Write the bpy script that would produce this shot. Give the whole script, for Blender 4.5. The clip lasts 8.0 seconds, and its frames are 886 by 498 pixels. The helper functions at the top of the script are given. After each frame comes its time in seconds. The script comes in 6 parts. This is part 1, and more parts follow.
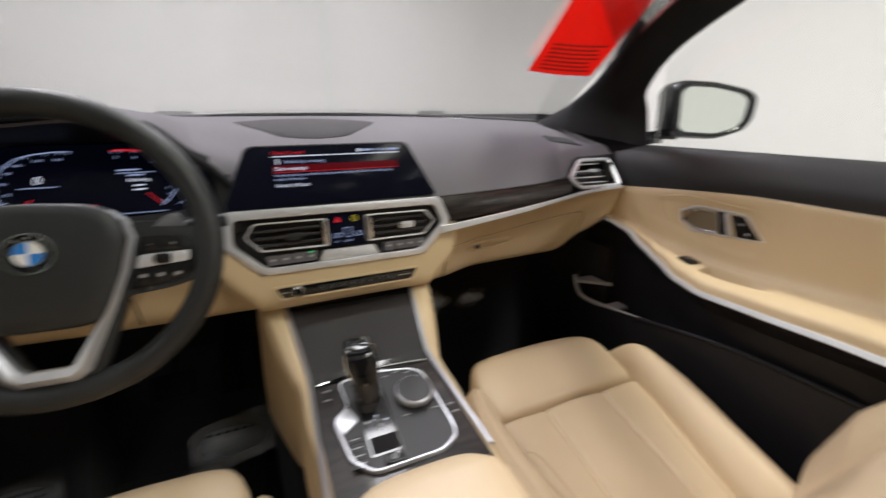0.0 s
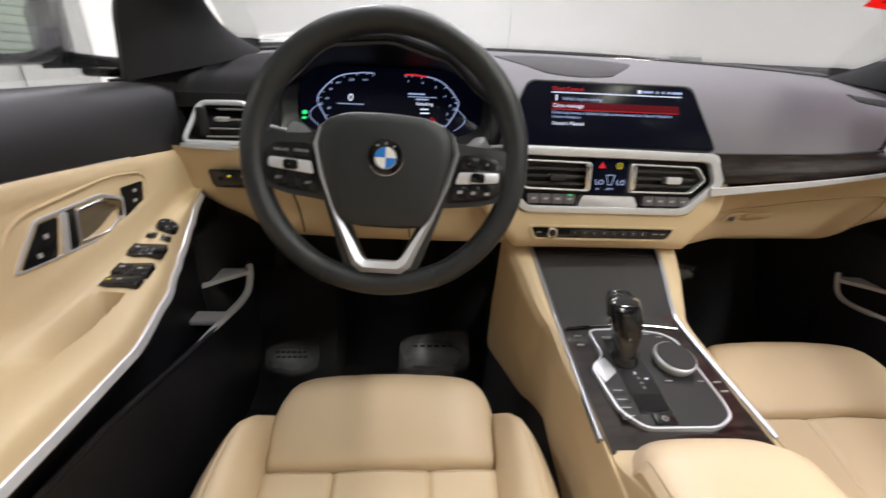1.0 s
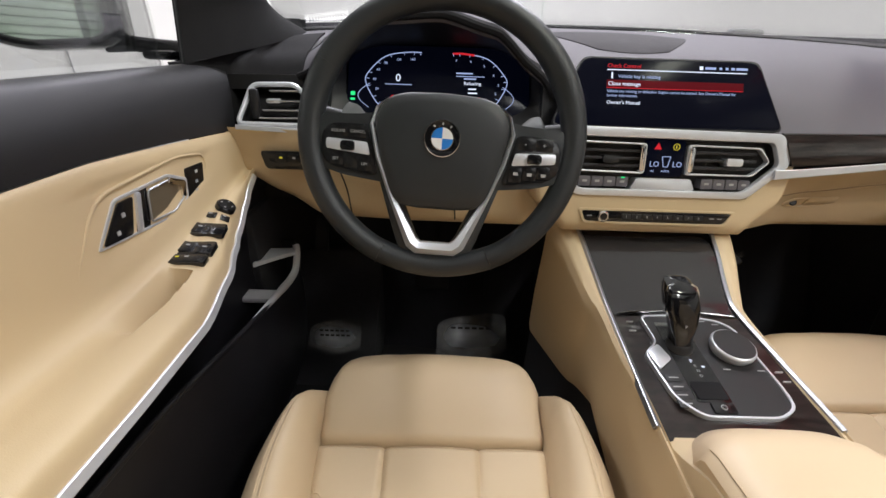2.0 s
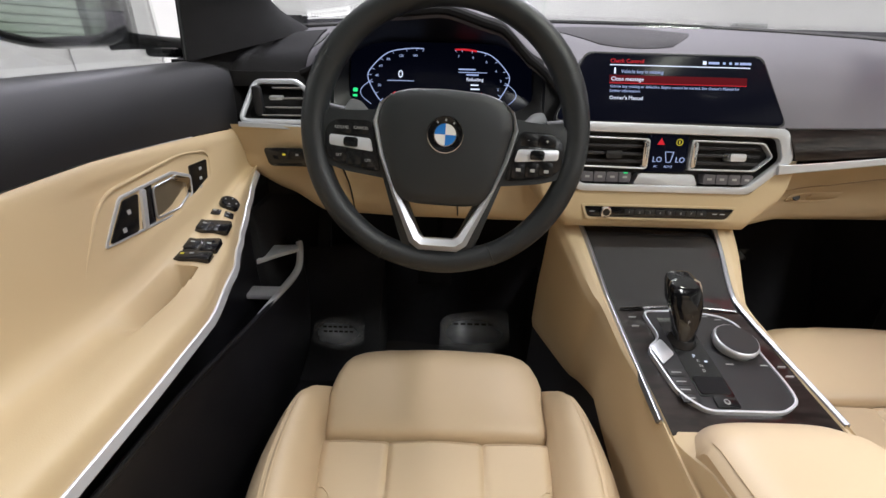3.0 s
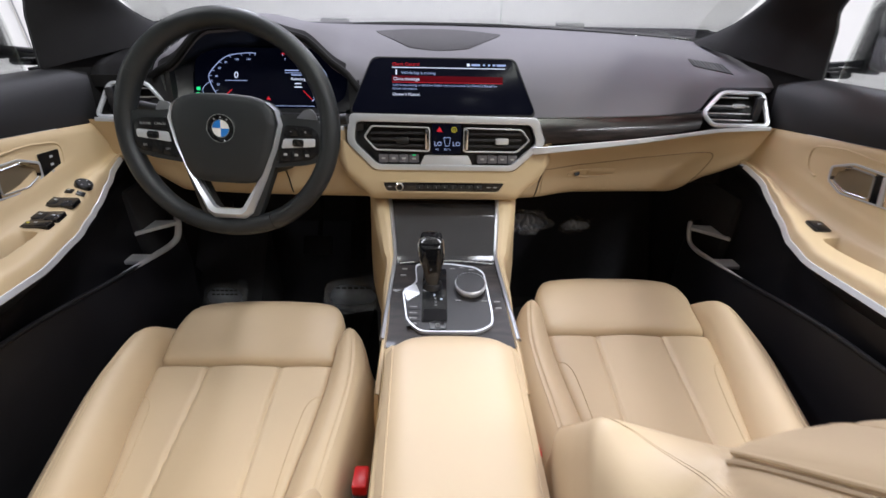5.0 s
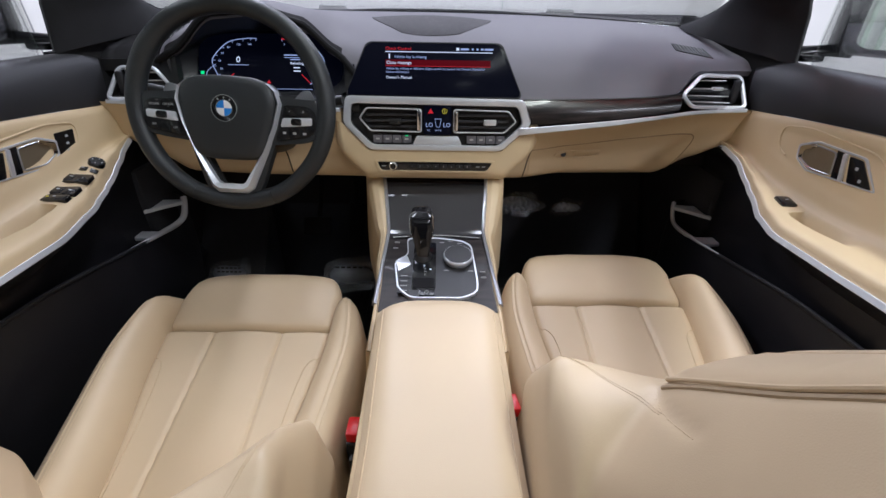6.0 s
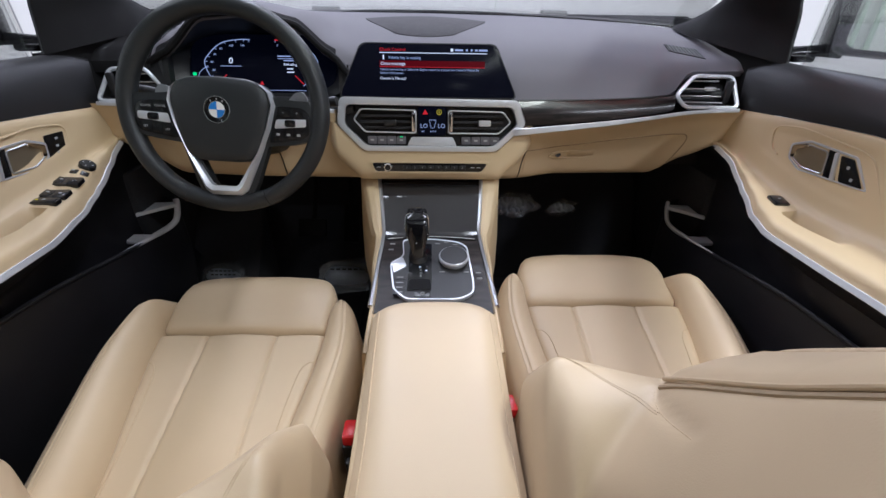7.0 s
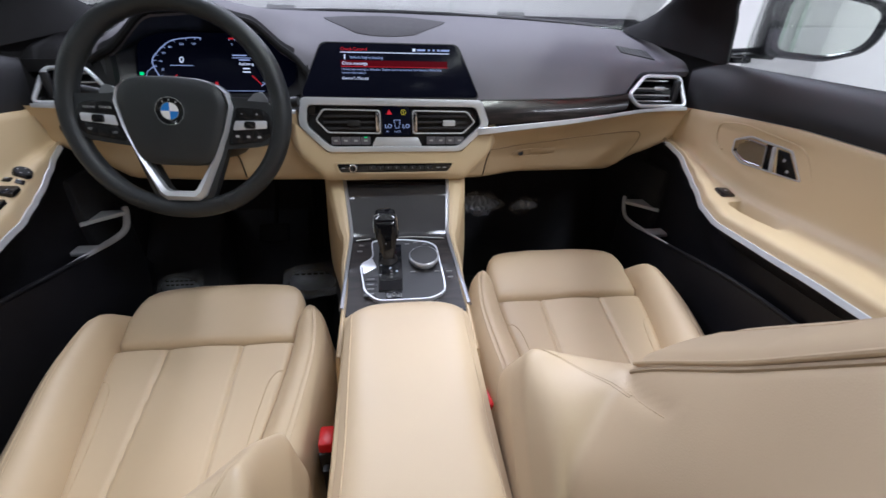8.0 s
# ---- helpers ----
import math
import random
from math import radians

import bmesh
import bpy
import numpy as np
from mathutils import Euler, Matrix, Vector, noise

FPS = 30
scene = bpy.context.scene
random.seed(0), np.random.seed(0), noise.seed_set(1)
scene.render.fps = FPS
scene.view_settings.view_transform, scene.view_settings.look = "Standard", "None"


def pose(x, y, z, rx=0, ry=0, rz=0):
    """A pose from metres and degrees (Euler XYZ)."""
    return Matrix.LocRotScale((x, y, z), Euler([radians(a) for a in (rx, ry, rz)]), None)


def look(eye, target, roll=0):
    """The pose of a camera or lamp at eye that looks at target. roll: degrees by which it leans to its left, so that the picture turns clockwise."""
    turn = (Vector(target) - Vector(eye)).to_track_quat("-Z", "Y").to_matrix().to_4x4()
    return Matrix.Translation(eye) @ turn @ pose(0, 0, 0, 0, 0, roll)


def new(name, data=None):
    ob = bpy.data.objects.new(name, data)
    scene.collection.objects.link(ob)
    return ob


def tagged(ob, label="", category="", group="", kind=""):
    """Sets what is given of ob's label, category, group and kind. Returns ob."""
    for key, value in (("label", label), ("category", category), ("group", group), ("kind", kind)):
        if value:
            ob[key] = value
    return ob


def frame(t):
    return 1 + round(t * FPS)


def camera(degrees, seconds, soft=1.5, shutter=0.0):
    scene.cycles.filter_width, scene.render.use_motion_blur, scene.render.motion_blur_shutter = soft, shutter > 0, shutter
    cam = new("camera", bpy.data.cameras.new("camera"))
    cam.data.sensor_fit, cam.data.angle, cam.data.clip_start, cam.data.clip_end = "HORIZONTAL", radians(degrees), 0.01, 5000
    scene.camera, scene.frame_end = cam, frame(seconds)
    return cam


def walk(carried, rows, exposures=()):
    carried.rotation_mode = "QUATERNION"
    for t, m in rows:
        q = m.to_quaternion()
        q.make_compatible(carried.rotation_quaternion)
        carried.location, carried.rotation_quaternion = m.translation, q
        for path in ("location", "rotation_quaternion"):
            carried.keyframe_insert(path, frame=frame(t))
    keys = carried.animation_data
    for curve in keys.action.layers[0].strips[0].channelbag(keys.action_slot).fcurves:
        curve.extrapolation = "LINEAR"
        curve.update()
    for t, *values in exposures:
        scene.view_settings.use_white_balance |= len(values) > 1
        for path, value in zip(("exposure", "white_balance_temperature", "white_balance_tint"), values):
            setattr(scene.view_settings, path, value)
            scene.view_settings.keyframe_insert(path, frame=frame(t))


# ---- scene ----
cam = camera(94.6, 8.0, shutter=0.5)
PATH = [
    (0, (-0.106, 0.01, 1.038), (0.646, 1.755, 0.415), -0.4),
    (0.2, (-0.154, 0.028, 1.032), (0.415, 1.835, 0.389), -0.1),
    (0.5, (-0.204, 0.052, 1.028), (0.13, 1.885, 0.302), 0.9),
    (1, (-0.313, 0.063, 1.008), (-0.179, 1.879, 0.179), 2.8),
    (1.5, (-0.347, 0.065, 1.005), (-0.313, 1.86, 0.123), 2.5),
    (3, (-0.353, 0.062, 1.005), (-0.346, 1.837, 0.083), 1.6),
    (3.5, (-0.354, 0.061, 1.006), (-0.344, 1.831, 0.075), 1.4),
    (4, (-0.276, 0.044, 1.029), (-0.251, 1.805, 0.081), 1.3),
    (4.5, (-0.09, -0.02, 1.053), (-0.054, 1.732, 0.088), 1.3),
    (4.7, (-0.04, -0.058, 1.059), (0.001, 1.688, 0.085), 1.2),
    (5.8, (0.02, -0.158, 1.067), (0.046, 1.551, 0.029), 0.9),
    (6, (0.022, -0.164, 1.06), (0.046, 1.55, 0.029), 1.0),
    (6.5, (0.02, -0.164, 1.059), (0.046, 1.55, 0.029), 1.0),
    (7, (0.021, -0.162, 1.059), (0.069, 1.554, 0.033), 1.0),
    (7.5, (0.021, -0.161, 1.058), (0.104, 1.556, 0.036), 1.0),
    (8, (0.009, -0.164, 1.058), (0.234, 1.541, 0.038), 1.9),
]
walk(cam, [(t, look(eye, target, roll)) for t, eye, target, roll in PATH],
     exposures=[(0.0, -0.31, 6150, 15), (0.5, 0.0, 6250, 15), (1.0, 0.07, 6130, 15), (1.5, -0.02, 6050, 15), (3.5, 0.0, 5950, 15), (4.0, 0.04, 6000, 14), (4.5, 0.02, 5950, 15), (5.8, -0.29, 5480, 17), (8.0, -0.31, 5400, 17)])

# ---------------- light ----------------
world = bpy.data.worlds.new("world")
scene.world = world
world.use_nodes = True
world.node_tree.nodes["Background"].inputs[0].default_value = (1.0, 0.97, 0.93, 1)
world.node_tree.nodes["Background"].inputs[1].default_value = 0.02


def area_lamp(x, y, z, sx, sy, watts, colour):
    data = bpy.data.lights.new("assumed_lamp", "AREA")
    data.shape, data.size, data.size_y, data.energy, data.color = "RECTANGLE", sx, sy, watts, colour
    ob = new("assumed_lamp", data)
    ob.matrix_world = pose(x, y, z)
    return ob


# unseen ceiling lamps assumed; their number, places and tints suit the cabin's light
WARM = (1.0, 0.985, 0.77)
NEUTRAL = (1.0, 0.97, 0.91)
COOL = (1.0, 0.96, 1.0)
# x, y, length, watts, colour
LAMPS = ((-1.1, 3.3, 1.3, 70, COOL), (1.1, 3.3, 1.3, 70, COOL), (-0.5, 1.65, 0.9, 17, COOL), (0.5, 1.65, 0.9, 17, COOL), (-2.7, 1.0, 1.3, 46, NEUTRAL), (2.7, -1.75, 1.3, 70, NEUTRAL), (1.3, -0.25, 0.8, 54, WARM), (1.1, -1.0, 0.6, 23, NEUTRAL), (1.1, -2.1, 1.3, 16, NEUTRAL))
for lx, ly, long, watts, tone in LAMPS:
    area_lamp(lx, ly, 3.38, 0.26, long, watts, tone)


# ---------------- materials ----------------
def mat(name, colour, rough=0.5, metal=0.0, var=0.08, vscale=6.0, grain=0.0, gscale=600.0, coat=0.0, spec=0.5,
        glow=None, power=0.0, rvar=0.0, cells=False):
    m = bpy.data.materials.new(name)
    m.use_nodes = True
    nt = m.node_tree
    b = nt.nodes["Principled BSDF"]
    b.inputs["Roughness"].default_value = rough
    b.inputs["Metallic"].default_value = metal
    b.inputs["Coat Weight"].default_value = coat
    b.inputs["Coat Roughness"].default_value = 0.04
    b.inputs["Specular IOR Level"].default_value = spec
    tc = nt.nodes.new("ShaderNodeTexCoord")
    if var > 0:
        n = nt.nodes.new("ShaderNodeTexNoise")
        n.inputs["Scale"].default_value = vscale
        n.inputs["Detail"].default_value = 6
        nt.links.new(tc.outputs["Object"], n.inputs["Vector"])
        mix = nt.nodes.new("ShaderNodeMix")
        mix.data_type = "RGBA"
        lo = tuple(c * (1 - var) for c in colour)
        hi = tuple(min(1, c * (1 + var)) for c in colour)
        mix.inputs["A"].default_value = (*lo, 1)
        mix.inputs["B"].default_value = (*hi, 1)
        nt.links.new(n.outputs["Fac"], mix.inputs["Factor"])
        nt.links.new(mix.outputs["Result"], b.inputs["Base Color"])
        if rvar > 0:
            r = nt.nodes.new("ShaderNodeMapRange")
            r.inputs["To Min"].default_value = max(0.02, rough - rvar)
            r.inputs["To Max"].default_value = min(1, rough + rvar)
            nt.links.new(n.outputs["Fac"], r.inputs["Value"])
            nt.links.new(r.outputs["Result"], b.inputs["Roughness"])
    else:
        b.inputs["Base Color"].default_value = (*colour, 1)
    if grain > 0:
        if cells:
            g = nt.nodes.new("ShaderNodeTexVoronoi")
            g.feature = "DISTANCE_TO_EDGE"
            out = g.outputs["Distance"]
        else:
            g = nt.nodes.new("ShaderNodeTexNoise")
            g.inputs["Detail"].default_value = 4
            out = g.outputs["Fac"]
        g.inputs["Scale"].default_value = gscale
        nt.links.new(tc.outputs["Object"], g.inputs["Vector"])
        bump = nt.nodes.new("ShaderNodeBump")
        bump.inputs["Strength"].default_value = grain
        bump.inputs["Distance"].default_value = 0.001
        nt.links.new(out, bump.inputs["Height"])
        nt.links.new(bump.outputs["Normal"], b.inputs["Normal"])
    if glow:
        b.inputs["Emission Color"].default_value = (*glow, 1)
        b.inputs["Emission Strength"].default_value = power
    return m


def wood_mat():
    m = mat("grey_ash_veneer", (0.04, 0.034, 0.032), 0.30, 0.0, 0, coat=0.30, spec=0.2)
    m.node_tree.nodes["Principled BSDF"].inputs["Coat Roughness"].default_value = 0.03
    nt = m.node_tree
    b = nt.nodes["Principled BSDF"]
    tc = nt.nodes.new("ShaderNodeTexCoord")
    mp = nt.nodes.new("ShaderNodeMapping")
    mp.inputs["Scale"].default_value = (16, 60, 170)
    n = nt.nodes.new("ShaderNodeTexNoise")
    n.inputs["Scale"].default_value = 1.0
    n.inputs["Detail"].default_value = 8
    n.inputs["Distortion"].default_value = 0.6
    ramp = nt.nodes.new("ShaderNodeValToRGB")
    ramp.color_ramp.elements[0].position, ramp.color_ramp.elements[0].color = 0.38, (0.009, 0.0062, 0.0056, 1)
    ramp.color_ramp.elements[1].position, ramp.color_ramp.elements[1].color = 0.72, (0.036, 0.027, 0.024, 1)
    nt.links.new(tc.outputs["Object"], mp.inputs["Vector"])
    nt.links.new(mp.outputs["Vector"], n.inputs["Vector"])
    nt.links.new(n.outputs["Fac"], ramp.inputs["Fac"])
    nt.links.new(ramp.outputs["Color"], b.inputs["Base Color"])
    return m


def glass_mat(name, tint, alpha, rough=0.01):
    m = bpy.data.materials.new(name)
    m.use_nodes = True
    nt = m.node_tree
    nt.nodes.remove(nt.nodes["Principled BSDF"])
    tr = nt.nodes.new("ShaderNodeBsdfTransparent")
    tr.inputs[0].default_value = (*tint, 1)
    gl = nt.nodes.new("ShaderNodeBsdfGlossy")
    gl.inputs["Roughness"].default_value = rough
    fr = nt.nodes.new("ShaderNodeFresnel")
    fr.inputs["IOR"].default_value = 1.45
    k = nt.nodes.new("ShaderNodeMath")
    k.operation = "MULTIPLY"
    k.inputs[1].default_value = alpha
    mix = nt.nodes.new("ShaderNodeMixShader")
    nt.links.new(fr.outputs[0], k.inputs[0])
    nt.links.new(k.outputs[0], mix.inputs[0])
    nt.links.new(tr.outputs[0], mix.inputs[1])
    nt.links.new(gl.outputs[0], mix.inputs[2])
    nt.links.new(mix.outputs[0], nt.nodes["Material Output"].inputs["Surface"])
    return m


BEIGE = mat("beige_leather", (0.578, 0.448, 0.292), 0.44, var=0.06, vscale=9, grain=0.11, gscale=520, cells=True, rvar=0.06)
BEIGE_TRIM = mat("beige_soft_plastic", (0.585, 0.455, 0.280), 0.5, var=0.05, vscale=7, grain=0.12, gscale=900, rvar=0.05)
SEAM = mat("beige_thread", (0.56, 0.43, 0.275), 0.7, var=0.12, vscale=300)
DARK = mat("charcoal_soft_plastic", (0.014, 0.0137, 0.0155), 0.50, spec=0.45, var=0.12, vscale=8, grain=0.25, gscale=1100, rvar=0.06)
DASHGREY = mat("grey_dash_skin", (0.125, 0.118, 0.133), 0.68, spec=0.25, var=0.08, vscale=8, grain=0.3, gscale=1000, rvar=0.06)
PILLAR = mat("black_pillar_cloth", (0.014, 0.0135, 0.0145), 0.8, var=0.15, vscale=30, grain=0.4, gscale=1500, spec=0.12)
CUBBY = mat("grey_gloss_lid", (0.030, 0.0285, 0.030), 0.07, var=0.1, vscale=5, spec=0.5)
SLAT = mat("vent_slat_metal", (0.46, 0.46, 0.48), 0.28, 0.7, var=0.05)
SLATDARK = mat("vent_slat_black", (0.04, 0.04, 0.044), 0.35, 0.3, var=0.05)
# dark pocket plastic painted pale where it catches window light
POCKETLIT = mat("lit_pocket_plastic", (0.50, 0.50, 0.53), 0.28, var=0.08, vscale=20, grain=0.2, gscale=1100)
EDGING = mat("grey_satin_edge", (0.40, 0.41, 0.44), 0.32, 0.85, var=0.05)
SHEEN = mat("smoked_switch_black", (0.008, 0.008, 0.009), 0.22, var=0.1, spec=0.4)
# brown that paints the shade in the shoulder crease
CREASE_SHADE = mat("tan_crease_shade", (0.36, 0.27, 0.17), 0.6, var=0.1, vscale=60)
CUP = mat("brushed_cup", (0.30, 0.25, 0.18), 0.38, 0.7, var=0.06, vscale=60)
BLACK = mat("black_plastic", (0.012, 0.012, 0.013), 0.45, var=0.15, vscale=20, grain=0.15, gscale=1200)
DOORBLACK = mat("black_door_plastic", (0.012, 0.0115, 0.014), 0.42, spec=0.32, var=0.15, vscale=12, grain=0.25, gscale=1300)
MIRRORBLACK = mat("gloss_black_casing", (0.005, 0.005, 0.006), 0.14, var=0.1, spec=0.22)
GLOSS = mat("piano_black", (0.008, 0.008, 0.009), 0.08, var=0.1, coat=0.25, spec=0.35)
WHEELSKIN = mat("black_wheel_leather", (0.019, 0.0215, 0.0235), 0.40, var=0.15, vscale=25, grain=0.25, gscale=900, cells=True, rvar=0.08, spec=0.42)
SILVER = mat("satin_silver", (0.70, 0.72, 0.77), 0.33, 0.58, var=0.05, vscale=40, grain=0.05, gscale=2500)
CHROME = mat("chrome", (0.75, 0.75, 0.76), 0.12, 1.0, var=0.03)
WOOD = wood_mat()
CARPET = mat("black_carpet", (0.015, 0.015, 0.018), 0.95, var=0.3, vscale=60, grain=0.8, gscale=900)
MAT_RUBBER = mat("black_mat", (0.014, 0.014, 0.016), 0.6, var=0.25, vscale=40, grain=0.6, gscale=500)
SCREEN = mat("screen_glass", (0.004, 0.004, 0.006), 0.14, var=0, glow=(0.02, 0.03, 0.09), power=0.05, spec=0.035)
CLUSTER = mat("cluster_glass", (0.004, 0.004, 0.007), 0.12, var=0, glow=(0.02, 0.03, 0.09), power=0.03, spec=0.08)
WHITE_GLOW = mat("white_glow", (0.02, 0.02, 0.02), 0.4, var=0, glow=(0.85, 0.9, 1.0), spec=0.04, power=1.1)
BLUE_GLOW = mat("pale_blue_glow", (0.02, 0.02, 0.02), 0.4, var=0, glow=(0.55, 0.66, 1.0), spec=0.04, power=0.75)
RED_GLOW = mat("red_glow", (0.02, 0.0, 0.0), 0.4, var=0, glow=(0.85, 0.03, 0.04), spec=0.04, power=0.75)
DEEP_RED = mat("deep_red_glow", (0.02, 0.0, 0.0), 0.4, var=0, glow=(0.5, 0.01, 0.03), spec=0.04, power=0.17)
GREEN_GLOW = mat("green_glow", (0.0, 0.02, 0.0), 0.4, var=0, glow=(0.05, 0.9, 0.25), spec=0.04, power=1.0)
YELLOW_GLOW = mat("yellow_glow", (0.02, 0.02, 0.0), 0.4, var=0, glow=(0.8, 0.65, 0.05), spec=0.04, power=0.8)
PRINT = mat("grey_print", (0.34, 0.34, 0.34), 0.6, var=0)
BLUE = mat("blue_enamel", (0.03, 0.2, 0.62), 0.2, var=0.02, coat=0.5)
WHITE = mat("white_enamel", (0.8, 0.8, 0.8), 0.2, var=0.02, coat=0.5)
RED = mat("red_paper", (0.72, 0.045, 0.02), 0.7, var=0.06, vscale=20)
RED_PLASTIC = mat("red_plastic", (0.62, 0.012, 0.012), 0.35, var=0.05)
_nt = RED.node_tree
_thin = _nt.nodes.new("ShaderNodeBsdfTranslucent")
_thin.inputs[0].default_value = (0.85, 0.06, 0.025, 1)
_paper = _nt.nodes.new("ShaderNodeMixShader")
_paper.inputs[0].default_value = 0.55
_nt.links.new(_nt.nodes["Principled BSDF"].outputs[0], _paper.inputs[1])
_nt.links.new(_thin.outputs[0], _paper.inputs[2])
_nt.links.new(_paper.outputs[0], _nt.nodes["Material Output"].inputs["Surface"])
TAGPRINT = mat("dark_red_print", (0.28, 0.02, 0.012), 0.7, var=0)
WALL = mat("white_booth_wall", (0.83, 0.82, 0.80), 0.85, var=0.012, vscale=0.8, grain=0.05, gscale=120)
BOOTHFLOOR = mat("pale_booth_floor", (0.55, 0.54, 0.52), 0.35, var=0.06, vscale=1.5)
SHUTTER = mat("grey_green_shutter", (0.55, 0.64, 0.55), 0.5, var=0.05, vscale=5)
TUBE = mat("lamp_diffuser", (0.8, 0.8, 0.8), 0.5, var=0, glow=WARM, power=7.0)
PAINT = mat("white_car_paint", (0.78, 0.79, 0.79), 0.25, var=0.01, coat=1.0)
GLASS = glass_mat("clear_glass", (0.96, 0.97, 0.96), 0.55)
# for unseen rear panes; the tint is added to cut light from behind
TINTED = glass_mat("tinted_glass", (0.22, 0.23, 0.23), 0.6)
FILM = glass_mat("clear_film", (0.9, 0.9, 0.9), 2.5, 0.22)
# a pale diffuse coat paints sheen on the film, fading outwards
_nt = FILM.node_tree
_mix = _nt.nodes["Mix Shader"]
_soft = _nt.nodes.new("ShaderNodeBsdfDiffuse")
_soft.inputs[0].default_value = (0.7, 0.74, 0.8, 1)
_sheen_mix = _nt.nodes.new("ShaderNodeMixShader")
_fine = _nt.nodes.new("ShaderNodeTexNoise")
_fine.inputs["Scale"].default_value = 2.2
_amount = _nt.nodes.new("ShaderNodeMapRange")
_amount.inputs["From Min"].default_value, _amount.inputs["From Max"].default_value = 0.40, 0.85
_amount.inputs["To Min"].default_value, _amount.inputs["To Max"].default_value = 0.55, 1.0
_nt.links.new(_fine.outputs["Fac"], _amount.inputs["Value"])
_at = _nt.nodes.new("ShaderNodeTexCoord")
_far = _nt.nodes.new("ShaderNodeVectorMath")
_far.operation = "DISTANCE"
_far.inputs[1].default_value = (0.5, 0.5, 0.5)
_fade = _nt.nodes.new("ShaderNodeMapRange")
_fade.inputs["From Min"].default_value, _fade.inputs["From Max"].default_value = 0.10, 0.60
_fade.inputs["To Min"].default_value, _fade.inputs["To Max"].default_value = 1.0, 0.0
_sheen = _nt.nodes.new("ShaderNodeMath")
_sheen.operation = "MULTIPLY"
_nt.links.new(_at.outputs["Generated"], _far.inputs[0])
_nt.links.new(_far.outputs["Value"], _fade.inputs["Value"])
_nt.links.new(_amount.outputs["Result"], _sheen.inputs[0])
_nt.links.new(_fade.outputs["Result"], _sheen.inputs[1])
_nt.links.new(_sheen.outputs[0], _sheen_mix.inputs[0])
_nt.links.new(_mix.outputs[0], _sheen_mix.inputs[1])
_nt.links.new(_soft.outputs[0], _sheen_mix.inputs[2])
_nt.links.new(_sheen_mix.outputs[0], _nt.nodes["Material Output"].inputs["Surface"])
MIRROR = mat("mirror", (0.82, 0.86, 0.84), 0.02, 1.0, var=0)
HEADLINER = mat("charcoal_headliner", (0.03, 0.029, 0.03), 0.95, var=0.1, vscale=60, grain=0.4, gscale=900)
# darker tan that paints the shade of the lid's groove
GROOVE_SHADE = mat("tan_groove_shade", (0.30, 0.225, 0.14), 0.7, var=0.05)
GRILLE = mat("grille_cloth", (0.085, 0.081, 0.088), 0.8, var=0.1, vscale=30, spec=0.1)
PADDLE = mat("silver_paddle", (0.36, 0.37, 0.39), 0.38, 0.6, var=0.04)


# ---------------- mesh helpers ----------------
ORIGIN = {}


def thing(name, x, y, z, label, category, group="", kind=""):
    ob = new(name)
    ob.empty_display_size = 0.05
    ob.location = (x, y, z)
    ORIGIN[ob.name] = Vector((x, y, z))
    return tagged(ob, label, category, group, kind)


def finish(bm, name, material, smooth=40):
    me = bpy.data.meshes.new(name)
    bmesh.ops.recalc_face_normals(bm, faces=bm.faces)
    bm.to_mesh(me)
    bm.free()
    me.materials.append(material)
    if smooth:
        me.shade_smooth()
        me.set_sharp_from_angle(angle=radians(smooth))
    return me


def part(name, bm, material, parent, label="", smooth=40):
    ob = new(name, finish(bm, name, material, smooth))
    ob.parent = parent
    if parent.name in ORIGIN:
        ob.matrix_parent_inverse = Matrix.Translation(-ORIGIN[parent.name])
    return tagged(ob, label)


def single(name, bm, material, label, category, kind="", smooth=40, group=""):
    return tagged(new(name, finish(bm, name, material, smooth)), label, category, group, kind)


def solid_loft(rings, caps=True, closed=True):
    """A skin through rings of equally many points."""
    bm = bmesh.new()
    rows = [[bm.verts.new(p) for p in r] for r in rings]
    n = len(rows[0])
    for a, b in zip(rows, rows[1:]):
        for i in range(n if closed else n - 1):
            j = (i + 1) % n
            bm.faces.new((a[i], a[j], b[j], b[i]))
    if caps and closed:
        bm.faces.new(rows[0][::-1])
        bm.faces.new(rows[-1])
    return bm


def sheet(fn, nu, nv, thick=0.0, out=(0, 0, 1)):
    """A surface fn(u, v) with u, v in 0..1; with thickness, closed round its rim towards -out."""
    bm = bmesh.new()
    top = [[bm.verts.new(fn(i / nu, j / nv)) for j in range(nv + 1)] for i in range(nu + 1)]
    for i in range(nu):
        for j in range(nv):
            bm.faces.new((top[i][j], top[i + 1][j], top[i + 1][j + 1], top[i][j + 1]))
    if thick:
        d = Vector(out).normalized() * thick
        low = [[bm.verts.new(v.co - d) for v in r] for r in top]
        for i in range(nu):
            for j in range(nv):
                bm.faces.new((low[i][j], low[i][j + 1], low[i + 1][j + 1], low[i + 1][j]))
        for i in range(nu):
            for j in (0, nv):
                bm.faces.new((top[i][j], low[i][j], low[i + 1][j], top[i + 1][j]))
        for j in range(nv):
            for i in (0, nu):
                bm.faces.new((top[i][j], top[i][j + 1], low[i][j + 1], low[i][j]))
    return bm


def box(cx, cy, cz, sx, sy, sz, bevel=0.0, m=None, seg=2):
    bm = bmesh.new()
    bmesh.ops.create_cube(bm, size=1)
    bmesh.ops.scale(bm, vec=(sx, sy, sz), verts=bm.verts)
    if bevel:
        bmesh.ops.bevel(bm, geom=bm.edges[:], offset=bevel, segments=seg, affect="EDGES", profile=0.5)
    bmesh.ops.translate(bm, vec=(cx, cy, cz), verts=bm.verts)
    if m is not None:
        bm.transform(m)
    return bm


